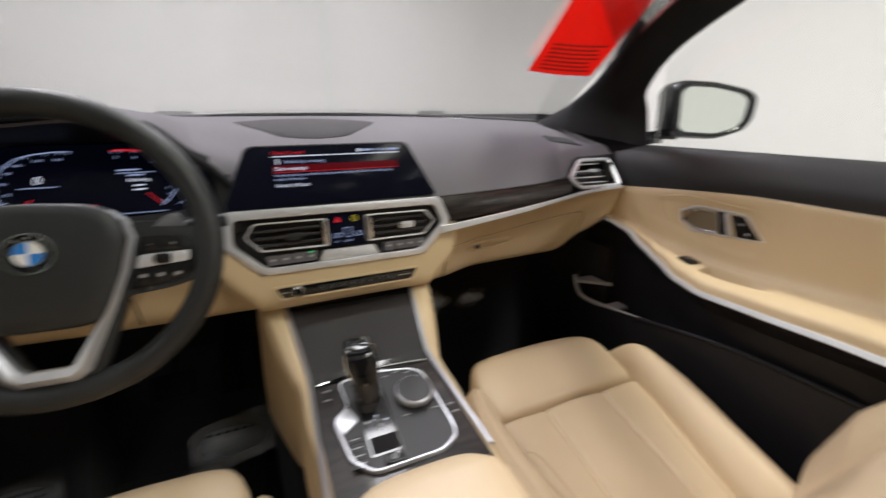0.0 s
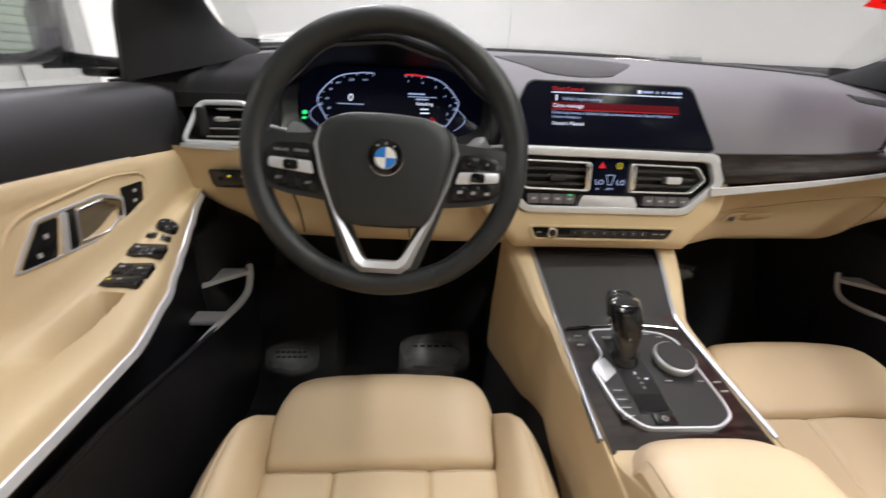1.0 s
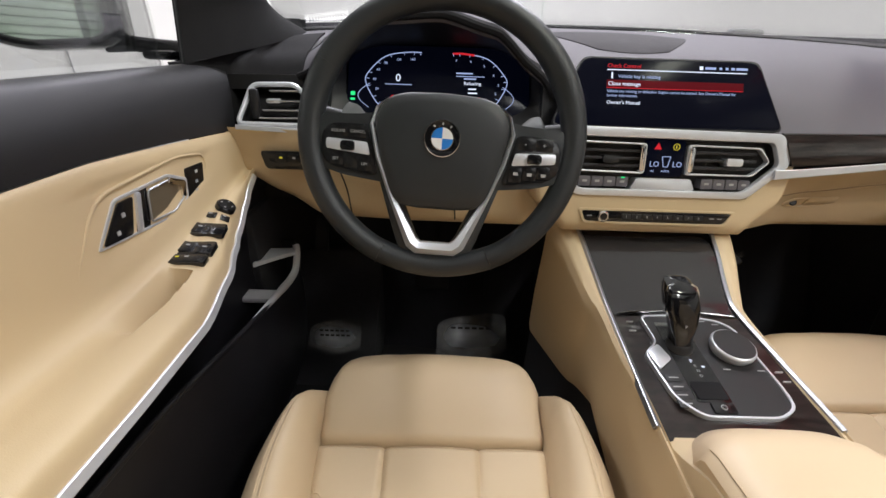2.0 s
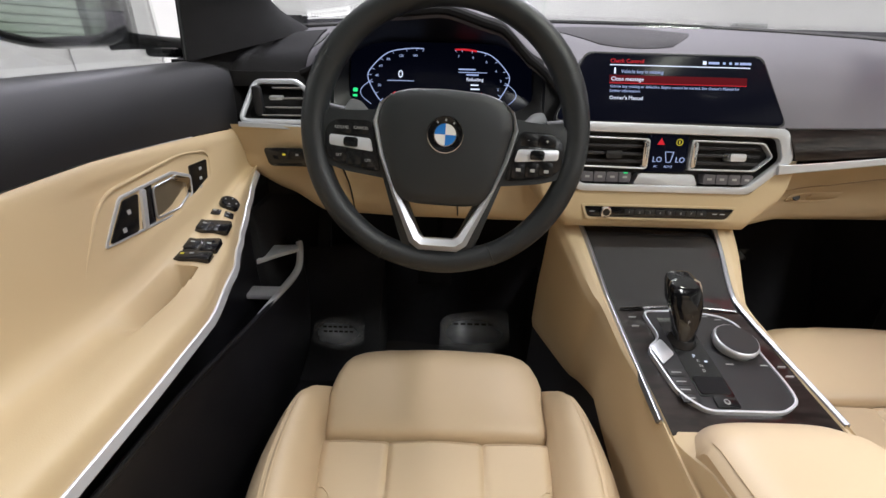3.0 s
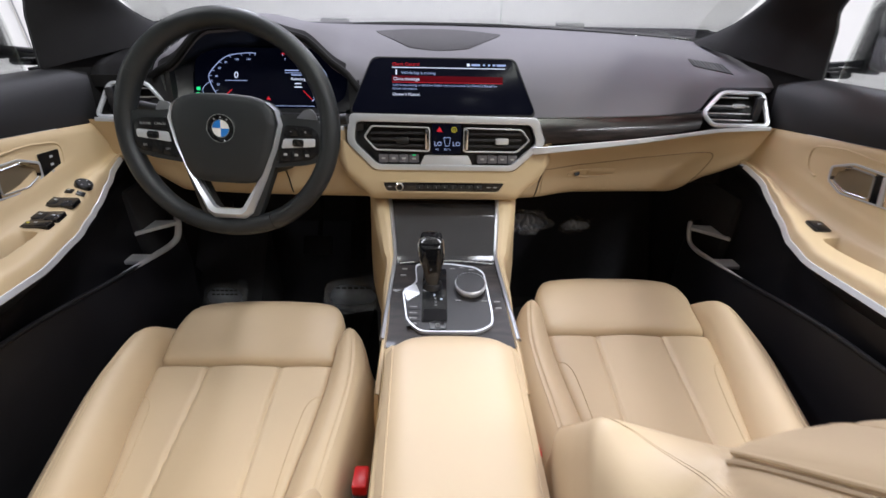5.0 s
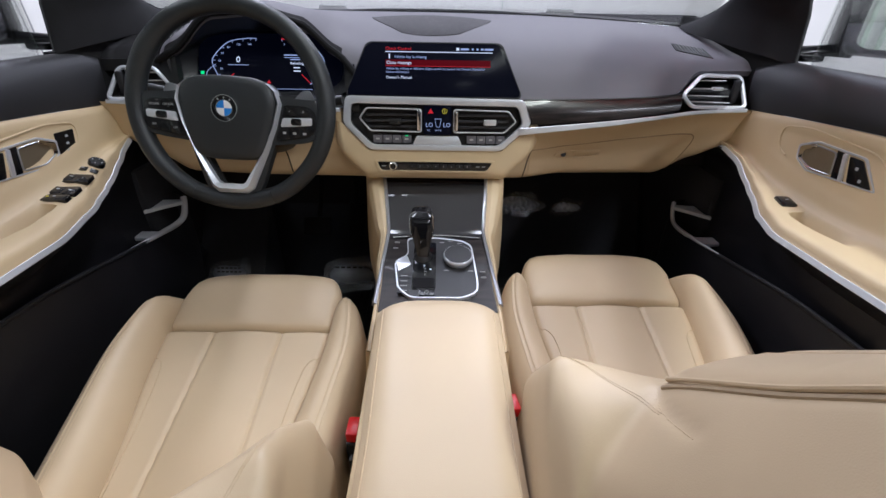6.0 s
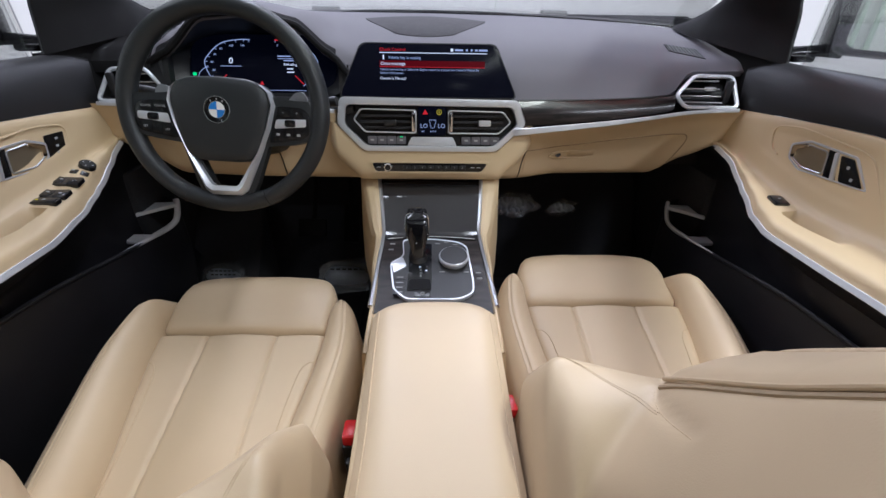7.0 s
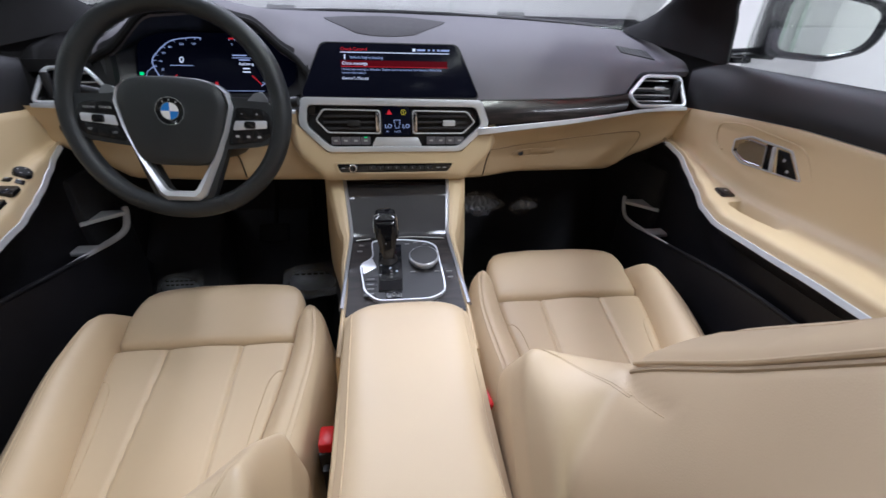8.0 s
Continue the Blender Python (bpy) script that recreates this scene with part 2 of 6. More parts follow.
def rounded(poly, r, seg=4):
    """The polygon with its corners rounded by up to r."""
    out = []
    n = len(poly)
    for i in range(n):
        a, b, c = (Vector(poly[k % n]) for k in (i - 1, i, i + 1))
        u, v = (a - b), (c - b)
        d = min(r, u.length * 0.45, v.length * 0.45)
        p, q = b + u.normalized() * d, b + v.normalized() * d
        for k in range(seg + 1):
            t = k / seg
            out.append(tuple((1 - t) ** 2 * p + 2 * t * (1 - t) * b + t * t * q))
    return out


def plate(poly, m, z0, z1, bevel=0.0, seg=2):
    """A polygon of the local xy plane of m, from z0 to z1, its front edge bevelled."""
    bm = bmesh.new()
    lo = [bm.verts.new((x, y, z0)) for x, y in poly]
    hi = [bm.verts.new((x, y, z1)) for x, y in poly]
    n = len(poly)
    bm.faces.new(lo[::-1])
    f = bm.faces.new(hi)
    for i in range(n):
        j = (i + 1) % n
        bm.faces.new((lo[i], lo[j], hi[j], hi[i]))
    if bevel:
        bmesh.ops.bevel(bm, geom=list(f.edges), offset=bevel, segments=seg, affect="EDGES", profile=0.6)
    bm.transform(m)
    return bm


def frame_plate(outer, inner, m, z0, z1, bevel=0.0):
    """A flat ring between two polygons of equally many points."""
    bm = bmesh.new()
    n = len(outer)
    rings = [[bm.verts.new((x, y, z)) for x, y in pts] for pts, z in ((outer, z0), (outer, z1), (inner, z1), (inner, z0))]
    crest = []
    for k in range(4):
        a, b = rings[k], rings[(k + 1) % 4]
        for i in range(n):
            j = (i + 1) % n
            bm.faces.new((a[i], a[j], b[j], b[i]))
    if bevel:
        bm.edges.ensure_lookup_table()
        tops = {v for v in rings[1]} | {v for v in rings[2]}
        ring_of = {}
        for k in (1, 2):
            for v in rings[k]:
                ring_of[v] = k
        crest = [e for e in bm.edges if all(v in tops for v in e.verts) and ring_of[e.verts[0]] == ring_of[e.verts[1]]]
        bmesh.ops.bevel(bm, geom=crest, offset=bevel, segments=2, affect="EDGES", profile=0.6)
    bm.transform(m)
    return bm


def tube(path, r, sides=8, closed=False, flat=1.0):
    """A round rod along a path; r is a number or one for each point; flat squeezes it along its normal."""
    pts = [Vector(p) for p in path]
    n = len(pts)
    rs = r if isinstance(r, (list, tuple)) else [r] * n
    rings = []
    side = None
    for i, p in enumerate(pts):
        a = pts[i - 1] if (i or closed) else p
        b = pts[(i + 1) % n] if (i < n - 1 or closed) else p
        t = (b - a).normalized()
        if side is None:
            side = t.orthogonal().normalized()
        side = (side - t * side.dot(t)).normalized()
        up = t.cross(side)
        rings.append([p + (side * math.cos(q) + up * math.sin(q) * flat) * rs[i] for q in (2 * math.pi * k / sides for k in range(sides))])
    if closed:
        rings.append(rings[0])
    return solid_loft(rings, caps=not closed)


def ribbon(path, width, thick, up):
    """A rectangular bar along a path: width along up, thick across."""
    pts = [Vector(p) for p in path]
    rings = []
    for i, p in enumerate(pts):
        t = (pts[min(i + 1, len(pts) - 1)] - pts[max(i - 1, 0)]).normalized()
        u = Vector(up(i / (len(pts) - 1)) if callable(up) else up)
        u = (u - t * u.dot(t)).normalized()
        s = t.cross(u)
        w = width(i / (len(pts) - 1)) / 2 if callable(width) else width / 2
        h = thick / 2
        c = 0.3 * min(w, h)
        rings.append([p + u * a + s * b for a, b in ((w, h - c), (w - c, h), (c - w, h), (-w, h - c), (-w, c - h), (c - w, -h), (w - c, -h), (w, c - h))])
    return solid_loft(rings)


def lathe(profile, m, sides=48):
    """Turned about the local z axis of m; profile: (radius, z)."""
    rings = []
    for r, z in profile:
        rings.append([m @ Vector((max(r, 1e-5) * math.cos(a), max(r, 1e-5) * math.sin(a), z)) for a in (2 * math.pi * k / sides for k in range(sides))])
    return solid_loft(rings)


def spline(pts, n):
    """n + 1 points of a smooth curve through pts."""
    P = [Vector(p) for p in pts]
    out = []
    for i in range(n + 1):
        f = i / n * (len(P) - 1)
        k = min(int(f), len(P) - 2)
        t = f - k
        p0, p1, p2, p3 = P[max(k - 1, 0)], P[k], P[k + 1], P[min(k + 2, len(P) - 1)]
        out.append(0.5 * ((2 * p1) + (p2 - p0) * t + (2 * p0 - 5 * p1 + 4 * p2 - p3) * t * t + (3 * p1 - p0 - 3 * p2 + p3) * t ** 3))
    return out


def along(table, x):
    """Smooth interpolation of rows (x, values...) at x."""
    if x <= table[0][0]:
        return list(table[0][1:])
    for a, b in zip(table, table[1:]):
        if x <= b[0]:
            t = (x - a[0]) / (b[0] - a[0])
            t = t * t * (3 - 2 * t) * 0.5 + t * 0.5
            return [p + (q - p) * t for p, q in zip(a[1:], b[1:])]
    return list(table[-1][1:])


def step(a, b, x):
    t = min(1.0, max(0.0, (x - a) / (b - a)))
    return t * t * (3 - 2 * t)


def writing(body, size, m, material, parent, name="lettering", align="LEFT"):
    """Raised letters on the local xy plane of m."""
    cu = bpy.data.curves.new(name, "FONT")
    cu.body, cu.size, cu.align_x, cu.extrude = body, size, align, 0.00015
    cu.resolution_u = 2
    tmp = bpy.data.objects.new(name, cu)
    scene.collection.objects.link(tmp)
    me = bpy.data.meshes.new_from_object(tmp.evaluated_get(bpy.context.evaluated_depsgraph_get()))
    bpy.data.objects.remove(tmp)
    me.transform(m)
    me.materials.clear()
    me.materials.append(material)
    me.name = name
    ob = new(name, me)
    ob.parent = parent
    if parent.name in ORIGIN:
        ob.matrix_parent_inverse = Matrix.Translation(-ORIGIN[parent.name])
    return ob


def plane_at(x, y, z, lean, turn=0.0, roll=0.0):
    """A frame whose local x is to the right, y up the plane and z towards the rear of the car; lean: degrees by which its top tips forward."""
    return pose(x, y, z) @ pose(0, 0, 0, 0, 0, turn) @ pose(0, 0, 0, 90 - lean, 0, 0) @ pose(0, 0, 0, 0, 0, roll)


def rect(x0, y0, x1, y1):
    return [(x0, y0), (x1, y0), (x1, y1), (x0, y1)]


# ---------------- booth ----------------
def booth():
    x0, x1, y0, y1, top = -4.6, 4.6, -5.0, 5.6, 3.6
    single("floor", box(0, (y0 + y1) / 2, -0.05, x1 - x0 + 0.4, y1 - y0 + 0.4, 0.1), BOOTHFLOOR, "pale sealed concrete floor of the photo booth", "floor", "structure")
    # one wall with rounded corners runs round the front
    r = 1.6
    plan = [(x0, y1 - r)] + [(x0 + r - r * math.cos(a), y1 - r + r * math.sin(a)) for a in (radians(9 * k) for k in range(1, 11))]
    plan += [(-x, y) for x, y in plan[::-1]]

    def wall_fn(u, v):
        f = u * (len(plan) - 1)
        k = min(int(f), len(plan) - 2)
        p = Vector(plan[k]).lerp(Vector(plan[k + 1]), f - k)
        return Vector((p.x, p.y, top * v))
    single("wall_north", sheet(wall_fn, len(plan) - 1, 2, 0.1, (0, -1, 0)), WALL, "plain off-white booth wall with rounded corners", "wall", "structure", smooth=60)
    single("wall_south", box(0, y0 - 0.1, top / 2, x1 - x0, 0.2, top), WALL, "plain off-white painted booth wall", "wall", "structure")
    ym = (y0 + y1 - r) / 2
    single("wall_west", box(x0 - 0.1, ym, top / 2, 0.2, y1 - r - y0, top), WALL, "plain off-white painted booth wall", "wall", "structure")
    single("wall_east", box(x1 + 0.1, ym, top / 2, 0.2, y1 - r - y0, top), WALL, "plain off-white painted booth wall", "wall", "structure")
    single("ceiling", box(0, (y0 + y1) / 2, top + 0.05, x1 - x0 + 0.4, y1 - y0 + 0.4, 0.1), WALL, "plain off-white painted booth ceiling", "ceiling", "structure")
    single("trim", box(0.77, y1 - 0.004, top / 2, 0.010, 0.012, top, 0.002), SHUTTER, "thin pale joint strip on the booth wall", "trim", "structure")
    single("trim", box(0, 0, top / 2, 0.014, 0.03, top, 0.004, pose(-4.33, 4.81, 0, 0, 0, 40)), PRINT, "thin dark joint strip in the booth corner", "trim", "structure")
    # housings and glowing covers for the assumed lamps
    for lx, ly, long, watts, tone in LAMPS:
        t = thing("assumed_ceiling_light", lx, ly, top, "unseen long white strip light, placed to suit the cabin's light", "light", "booth lights")
        part("housing", box(lx, ly, top - 0.08, 0.40, long + 0.06, 0.16, 0.02), WHITE, t)
        part("diffuser", box(lx, ly, top - 0.18, 0.34, long, 0.03, 0.01), TUBE, t, "glowing frosted cover of the assumed lamp")
    sh = thing("roller_shutter", 0, y0 + 0.02, 0, "grey-green roller shutter with horizontal slats", "shutter")
    for k in range(38):
        z = 0.04 + k * 0.085
        part("slat", box(-1.26, y0 + 0.03, z, 3.90, 0.05, 0.078, 0.014), SHUTTER, sh)
    for x in (0.74, 0.92, 1.06):
        part("guide_rail", box(x, y0 + 0.05, 1.65, 0.05, 0.10, 3.3, 0.006), SHUTTER, sh, "upright shutter guide")
    sh2 = thing("roller_shutter", x0 + 0.02, -3.3, 0, "grey-green roller shutter with horizontal slats", "shutter")
    for k in range(38):
        z = 0.04 + k * 0.085
        part("slat", box(x0 + 0.03, -3.2, z, 0.05, 3.0, 0.078, 0.014), SHUTTER, sh2)


booth()

# ---------------- car shell ----------------
WS_EDGE = [(0.655, 1.075, 1.015), (0.70, 1.0, 1.056), (0.685, 0.86, 1.126), (0.645, 0.695, 1.253), (0.60, 0.45, 1.345), (0.58, 0.25, 1.385)]
WIN_EDGE = [(0.744, 0.740, 0.962), (0.745, 0.757, 1.045), (0.743, 0.762, 1.10), (0.730, 0.655, 1.19), (0.70, 0.33, 1.315), (0.68, 0.15, 1.355)]


def shell():
    car = thing("car_shell", 0, 0.2, 0.0, "white sedan body shell with black pillar covers", "car", "", "structure")
    for s in (-1, 1):
        a = spline([(s * x, y, z) for x, y, z in WS_EDGE], 24)
        b = spline([(s * x, y, z) for x, y, z in WIN_EDGE], 24)

        def skin(u, v, a=a, b=b, s=s):
            i = round(u * 24)
            p = a[i].lerp(b[i], v)
            bulge = math.sin(math.pi * v ** 0.62) * 0.026
            return p + Vector((-s * bulge, -bulge * 0.8, 0))
        part("pillar_cover", sheet(skin, 24, 14, 0.012, (-s, -0.5, 0.1)), PILLAR, car, "black fabric pillar cover")
        part("window_seal", tube([p + Vector((s * 0.004, 0.006, 0)) for p in b], 0.004, 8), BLACK, car)

        # dark filler between the dash end, the pillar foot and the door
        def foot(u, v, s=s):
            y = 0.742 + (1.09 - 0.742) * u
            top = 0.964 + 0.075 * step(0, 1, u)
            x = 0.742 - 0.07 * u
            return Vector((s * (x - 0.006 * math.sin(math.pi * v)), y, top - 0.14 * (1 - v)))
        part("pillar_foot", sheet(foot, 10, 6, 0.03, (-s, 0, 0)), PILLAR, car)
        # roof rail over the door window
        rail = spline([(s * x, y, z) for x, y, z in (WIN_EDGE[4], WIN_EDGE[5], (0.66, -0.1, 1.375), (0.66, -0.6, 1.365), (0.66, -1.2, 1.30))], 16)
        part("roof_rail", tube(rail, 0.035, 10), HEADLINER, car, "charcoal fabric roof rail cover")
        part("centre_pillar", tube(spline([(s * 0.72, -0.42, 0.3), (s * 0.735, -0.42, 0.95), (s * 0.67, -0.46, 1.36)], 10), 0.05, 10), DARK, car)
        part("side_skin", box(s * 0.90, 0.0, 0.56, 0.03, 3.6, 0.66, 0.012), PAINT, car, "white painted body side")
        part("sill", box(s * 0.80, 0.0, 0.2, 0.18, 3.0, 0.14, 0.02), BLACK, car)
    for wx in (-0.79, 0.79):
        for wy in (-1.45, 1.40):
            side = pose(wx, wy, 0.32, 0, 90, 0)
            part("tyre", lathe([(0.22, -0.10), (0.30, -0.11), (0.32, -0.08), (0.32, 0.08), (0.30, 0.11), (0.22, 0.10), (0.05, 0.03), (0.05, -0.03), (0.22, -0.10)], side, 32), BLACK, car)
    part("underbody", box(0, 0, 0.13, 1.4, 3.4, 0.05, 0.01), BLACK, car)
    for kx in (-0.715, 0.715):
        part("kick_panel", box(kx * 1.03, 0.99, 0.46, 0.05, 0.42, 0.48, 0.01), CARPET, car, "black carpeted kick panel")
    # unseen roof; its wide glass opening is assumed, to let lamp light in
    part("roof_front", box(0, 0.30, 1.40, 1.2, 0.16, 0.05, 0.02), HEADLINER, car)
    part("roof_rear", box(0, -0.73, 1.40, 1.2, 1.20, 0.05, 0.02), HEADLINER, car)
    for s in (-1, 1):
        part("roof_side", box(s * 0.56, 0.02, 1.40, 0.14, 0.46, 0.04, 0.015), HEADLINER, car)
    g = part("assumed_sunroof_glass", box(0, 0.03, 1.43, 1.0, 0.48, 0.006), GLASS, car, "unseen clear glass sunroof, assumed to let lamp light in")
    g.visible_shadow = False

    def screen_fn(u, v):
        x = -0.70 + 1.40 * u
        q = 1 - (x / 0.70) ** 2
        yb, zb = 1.055 + 0.085 * q, 1.015 + 0.026 * q
        yt, zt = 0.30 + 0.05 * q, 1.375 + 0.03 * q
        x2 = x * (1 - 0.15 * v)
        return Vector((x2, yb + (yt - yb) * v, zb + (zt - zb) * v + 0.03 * math.sin(math.pi * v)))
    g = part("windscreen", sheet(screen_fn, 24, 16, 0.005, (0, 0.5, 1)), GLASS, car, "clear windscreen glass")
    g.visible_shadow = False

    def cowl(u, v):
        p = screen_fn(u, 0)
        return Vector((p.x, p.y + 0.012 + 0.25 * v, p.z - 0.003 - 0.05 * v))
    part("cowl", sheet(cowl, 24, 6, 0.02, (0, 0, 1)), BLACK, car)
    part("screen_seal", tube([screen_fn(i / 40, 0.0) + Vector((0, 0.004, 0.0)) for i in range(41)], 0.005, 6), BLACK, car)

    def bonnet(u, v):
        x = -0.8 + 1.6 * u
        return Vector((x, 1.42 + 1.0 * v, 0.985 - 0.12 * v ** 1.5 - 0.05 * (x / 0.8) ** 2))
    part("bonnet", sheet(bonnet, 12, 10, 0.02, (0, 0, 1)), PAINT, car, "white painted bonnet")
    for x in (-0.28, 0.36):
        part("washer_nozzle", box(x, 1.17, 1.043, 0.075, 0.03, 0.016, 0.006), PRINT, car, "small grey washer nozzle")
    # plain white outer skin closes the body
    part("roof_skin", box(0, -0.73, 1.437, 1.24, 1.20, 0.022, 0.01), PAINT, car, "white painted roof")
    part("roof_skin", box(0, 0.30, 1.437, 1.22, 0.08, 0.022, 0.01), PAINT, car, "white painted roof")
    for s in (-1, 1):
        part("roof_skin", box(s * 0.565, 0.035, 1.437, 0.11, 0.45, 0.022, 0.01), PAINT, car, "white painted roof")
        part("front_wing", solid_loft([[(s * 0.80, y, 0.50), (s * 0.90, y, 0.52), (s * 0.895, y, z - 0.10), (s * 0.84, y, z), (s * 0.78, y, z)] for y, z in ((1.78, 0.93), (2.05, 0.89), (2.30, 0.83), (2.42, 0.76))]), PAINT, car, "white painted front wing")
        part("rear_wing", solid_loft([[(s * 0.70, y, 0.40), (s * 0.90, y, 0.42), (s * 0.895, y, z - 0.10), (s * 0.80, y, z), (s * 0.70, y, z)] for y, z in ((-1.45, 0.95), (-1.80, 0.97), (-2.10, 0.95), (-2.18, 0.88))]), PAINT, car, "white painted rear wing")
    part("boot_lid", box(0, -1.84, 0.955, 1.44, 0.64, 0.03, 0.012), PAINT, car, "white painted boot lid")
    part("rear_bumper", box(0, -2.15, 0.62, 1.6, 0.10, 0.64, 0.04), PAINT, car, "white painted rear bumper")
    part("front_bumper", box(0, 2.42, 0.56, 1.7, 0.12, 0.56, 0.05), PAINT, car, "white painted front bumper")
    # rear of the cabin
    part("rear_bulkhead", box(0, -1.30, 0.70, 1.36, 0.12, 0.9, 0.04), DARK, car)
    part("cabin_floor", box(0, 0.05, 0.19, 1.5, 2.8, 0.06), CARPET, car, "black carpeted cabin floor")
    part("firewall", box(0, 1.22, 0.62, 1.5, 0.1, 0.84), CARPET, car, "black carpeted firewall")

    def toe(u, v):
        return Vector((-0.72 + 1.44 * u, 0.92 + 0.25 * v, 0.222 + 0.22 * v ** 1.4))
    part("toe_board", sheet(toe, 4, 10, 0.02, (0, -1, 1)), CARPET, car)
    # rear panes out of view, darkened to hold back light
    part("rear_window", box(0, -1.42, 1.2, 1.3, 0.006, 0.42), TINTED, car, "unseen rear window, tinted dark to cut light from behind")
    for s in (-1, 1):
        part("rear_door_panel", box(s * 0.74, -0.88, 0.66, 0.06, 0.84, 0.62, 0.02), DARK, car)
        part("rear_door_glass", box(s * 0.745, -0.88, 1.16, 0.006, 0.86, 0.40), TINTED, car, "unseen rear door glass, tinted dark to cut light from behind")
    tunnel = solid_loft([[(x * 1.0 + 0.02, y, z) for x, z in ((-0.15, 0.2), (-0.125, 0.34), (-0.09, 0.40), (0.09, 0.40), (0.125, 0.34), (0.15, 0.2))] for y in (-1.2, 1.15)])
    part("transmission_tunnel", tunnel, CARPET, car)
    return car


CAR = shell()

# rear bench
bench = thing("rear_bench", 0, -0.95, 0.22, "beige leather rear bench seat", "seat")
part("cushion", box(0, -0.85, 0.40, 1.3, 0.5, 0.2, 0.05, seg=3), BEIGE, bench)
part("backrest", box(0, 0, 0, 1.3, 0.14, 0.6, 0.05, pose(0, -1.16, 0.72, 14), seg=3), BEIGE, bench)

# ---------------- dashboard ----------------
DASH = thing("dashboard", 0, 1.0, 0.65, "charcoal and beige car dashboard with grey wood and silver trim", "dashboard")
# x, then (y, z) of five points from the windscreen to the front edge
TOP = [
    (-0.74, 1.03, 1.005, 0.95, 0.99, 0.90, 0.975, 0.85, 0.962, 0.824, 0.941),
    (-0.60, 1.085, 1.02, 0.97, 1.005, 0.90, 0.985, 0.85, 0.968, 0.822, 0.943),
    (-0.55, 1.11, 1.03, 0.98, 1.025, 0.89, 1.008, 0.83, 0.990, 0.798, 0.962),
    (-0.45, 1.12, 1.035, 1.0, 1.046, 0.90, 1.054, 0.83, 1.050, 0.795, 1.036),
    (-0.36, 1.13, 1.038, 1.0, 1.050, 0.90, 1.060, 0.84, 1.056, 0.805, 1.043),
    (-0.27, 1.13, 1.038, 1.0, 1.041, 0.90, 1.044, 0.84, 1.036, 0.808, 1.021),
    (-0.20, 1.13, 1.038, 0.98, 1.022, 0.89, 1.000, 0.835, 0.984, 0.805, 0.965),
    (-0.14, 1.13, 1.038, 0.97, 1.014, 0.88, 0.986, 0.82, 0.955, 0.785, 0.905),
    (0.0, 1.135, 1.038, 0.97, 1.012, 0.88, 0.984, 0.81, 0.945, 0.770, 0.890),
    (0.20, 1.13, 1.036, 0.97, 1.010, 0.87, 0.980, 0.80, 0.935, 0.750, 0.884),
    (0.40, 1.12, 1.032, 0.97, 1.004, 0.88, 0.976, 0.82, 0.936, 0.772, 0.884),
    (0.555, 1.09, 1.024, 0.965, 0.998, 0.89, 0.974, 0.84, 0.944, 0.800, 0.892),
    (0.60, 1.08, 1.02, 0.96, 0.995, 0.895, 0.974, 0.85, 0.958, 0.824, 0.938),
    (0.74, 1.03, 1.005, 0.95, 0.985, 0.90, 0.972, 0.85, 0.960, 0.824, 0.940),
]


def dash_top(u, v):
    x = -0.74 + 1.48 * u
    r = along(TOP, x)
    f = v * 4
    k = min(int(f), 3)
    t = f - k
    P = [Vector((x, r[2 * i], r[2 * i + 1])) for i in range(5)]
    p0, p1, p2, p3 = P[max(k - 1, 0)], P[k], P[k + 1], P[min(k + 2, 4)]
    return 0.5 * ((2 * p1) + (p2 - p0) * t + (2 * p0 - 5 * p1 + 4 * p2 - p3) * t * t + (3 * p1 - p0 - 3 * p2 + p3) * t ** 3)


part("dash_pad", sheet(dash_top, 110, 28, 0.012, (0, -0.3, 1)), DASHGREY, DASH, "grey soft-touch dash top")
# hidden core that closes the dashboard
part("dash_core", solid_loft([[(x, y, z) for y, z in ((1.13, 0.70), (1.13, 0.99), (0.99, 0.97), (0.89, 0.945), (0.885, 0.70))] for x in (-0.73, 0.73)]), BLACK, DASH)


# darker stitched edge of the instrument hood
part("hood_edge", sheet(lambda u, v: dash_top((0.165 + 0.385 * u) / 1.48, 0.84 + 0.16 * v) + Vector((0, -0.0015, 0.0018)), 40, 8, 0.003, (0, -0.3, 1)), PILLAR, DASH, "charcoal hood edge")

# black end cap between the instrument hood and the driver door
part("dash_end_cap", sheet(lambda u, v: dash_top((0.004 + 0.142 * u) / 1.48, 0.2 + 0.8 * v) + Vector((0, -0.002, 0.003)), 16, 16, 0.004, (0, -0.3, 1)), PILLAR, DASH, "black dash end cap")
part("dash_end_edge", sheet(lambda u, v: dash_top((0.004 + 0.142 * u) / 1.48, 1.0) + Vector((0, -0.004, 0.003 - 0.024 * v)), 16, 4, 0.004, (0, -1, 0)), BLACK, DASH)


# speaker grille set into the dash top
def on_top(x, y):
    lo, hi = 0.0, 1.0
    u = (x + 0.74) / 1.48
    for _ in range(24):
        mid = (lo + hi) / 2
        if dash_top(u, mid).y > y:
            lo = mid
        else:
            hi = mid
    return dash_top(u, lo)


def grille_fn(u, v):
    a = 2 * u - 1
    back, front = 1.082 - 0.047 * a * a, 0.905 + 0.012 * a * a
    p = on_top(a * (0.152 - 0.084 * v ** 1.3), back + (front - back) * v)
    return p + Vector((0, 0, 0.0015))


GR = part("speaker_grille", sheet(grille_fn, 24, 12, 0.002, (0, 0, 1)), GRILLE, DASH, "perforated dark speaker cover")
bm = bmesh.new()
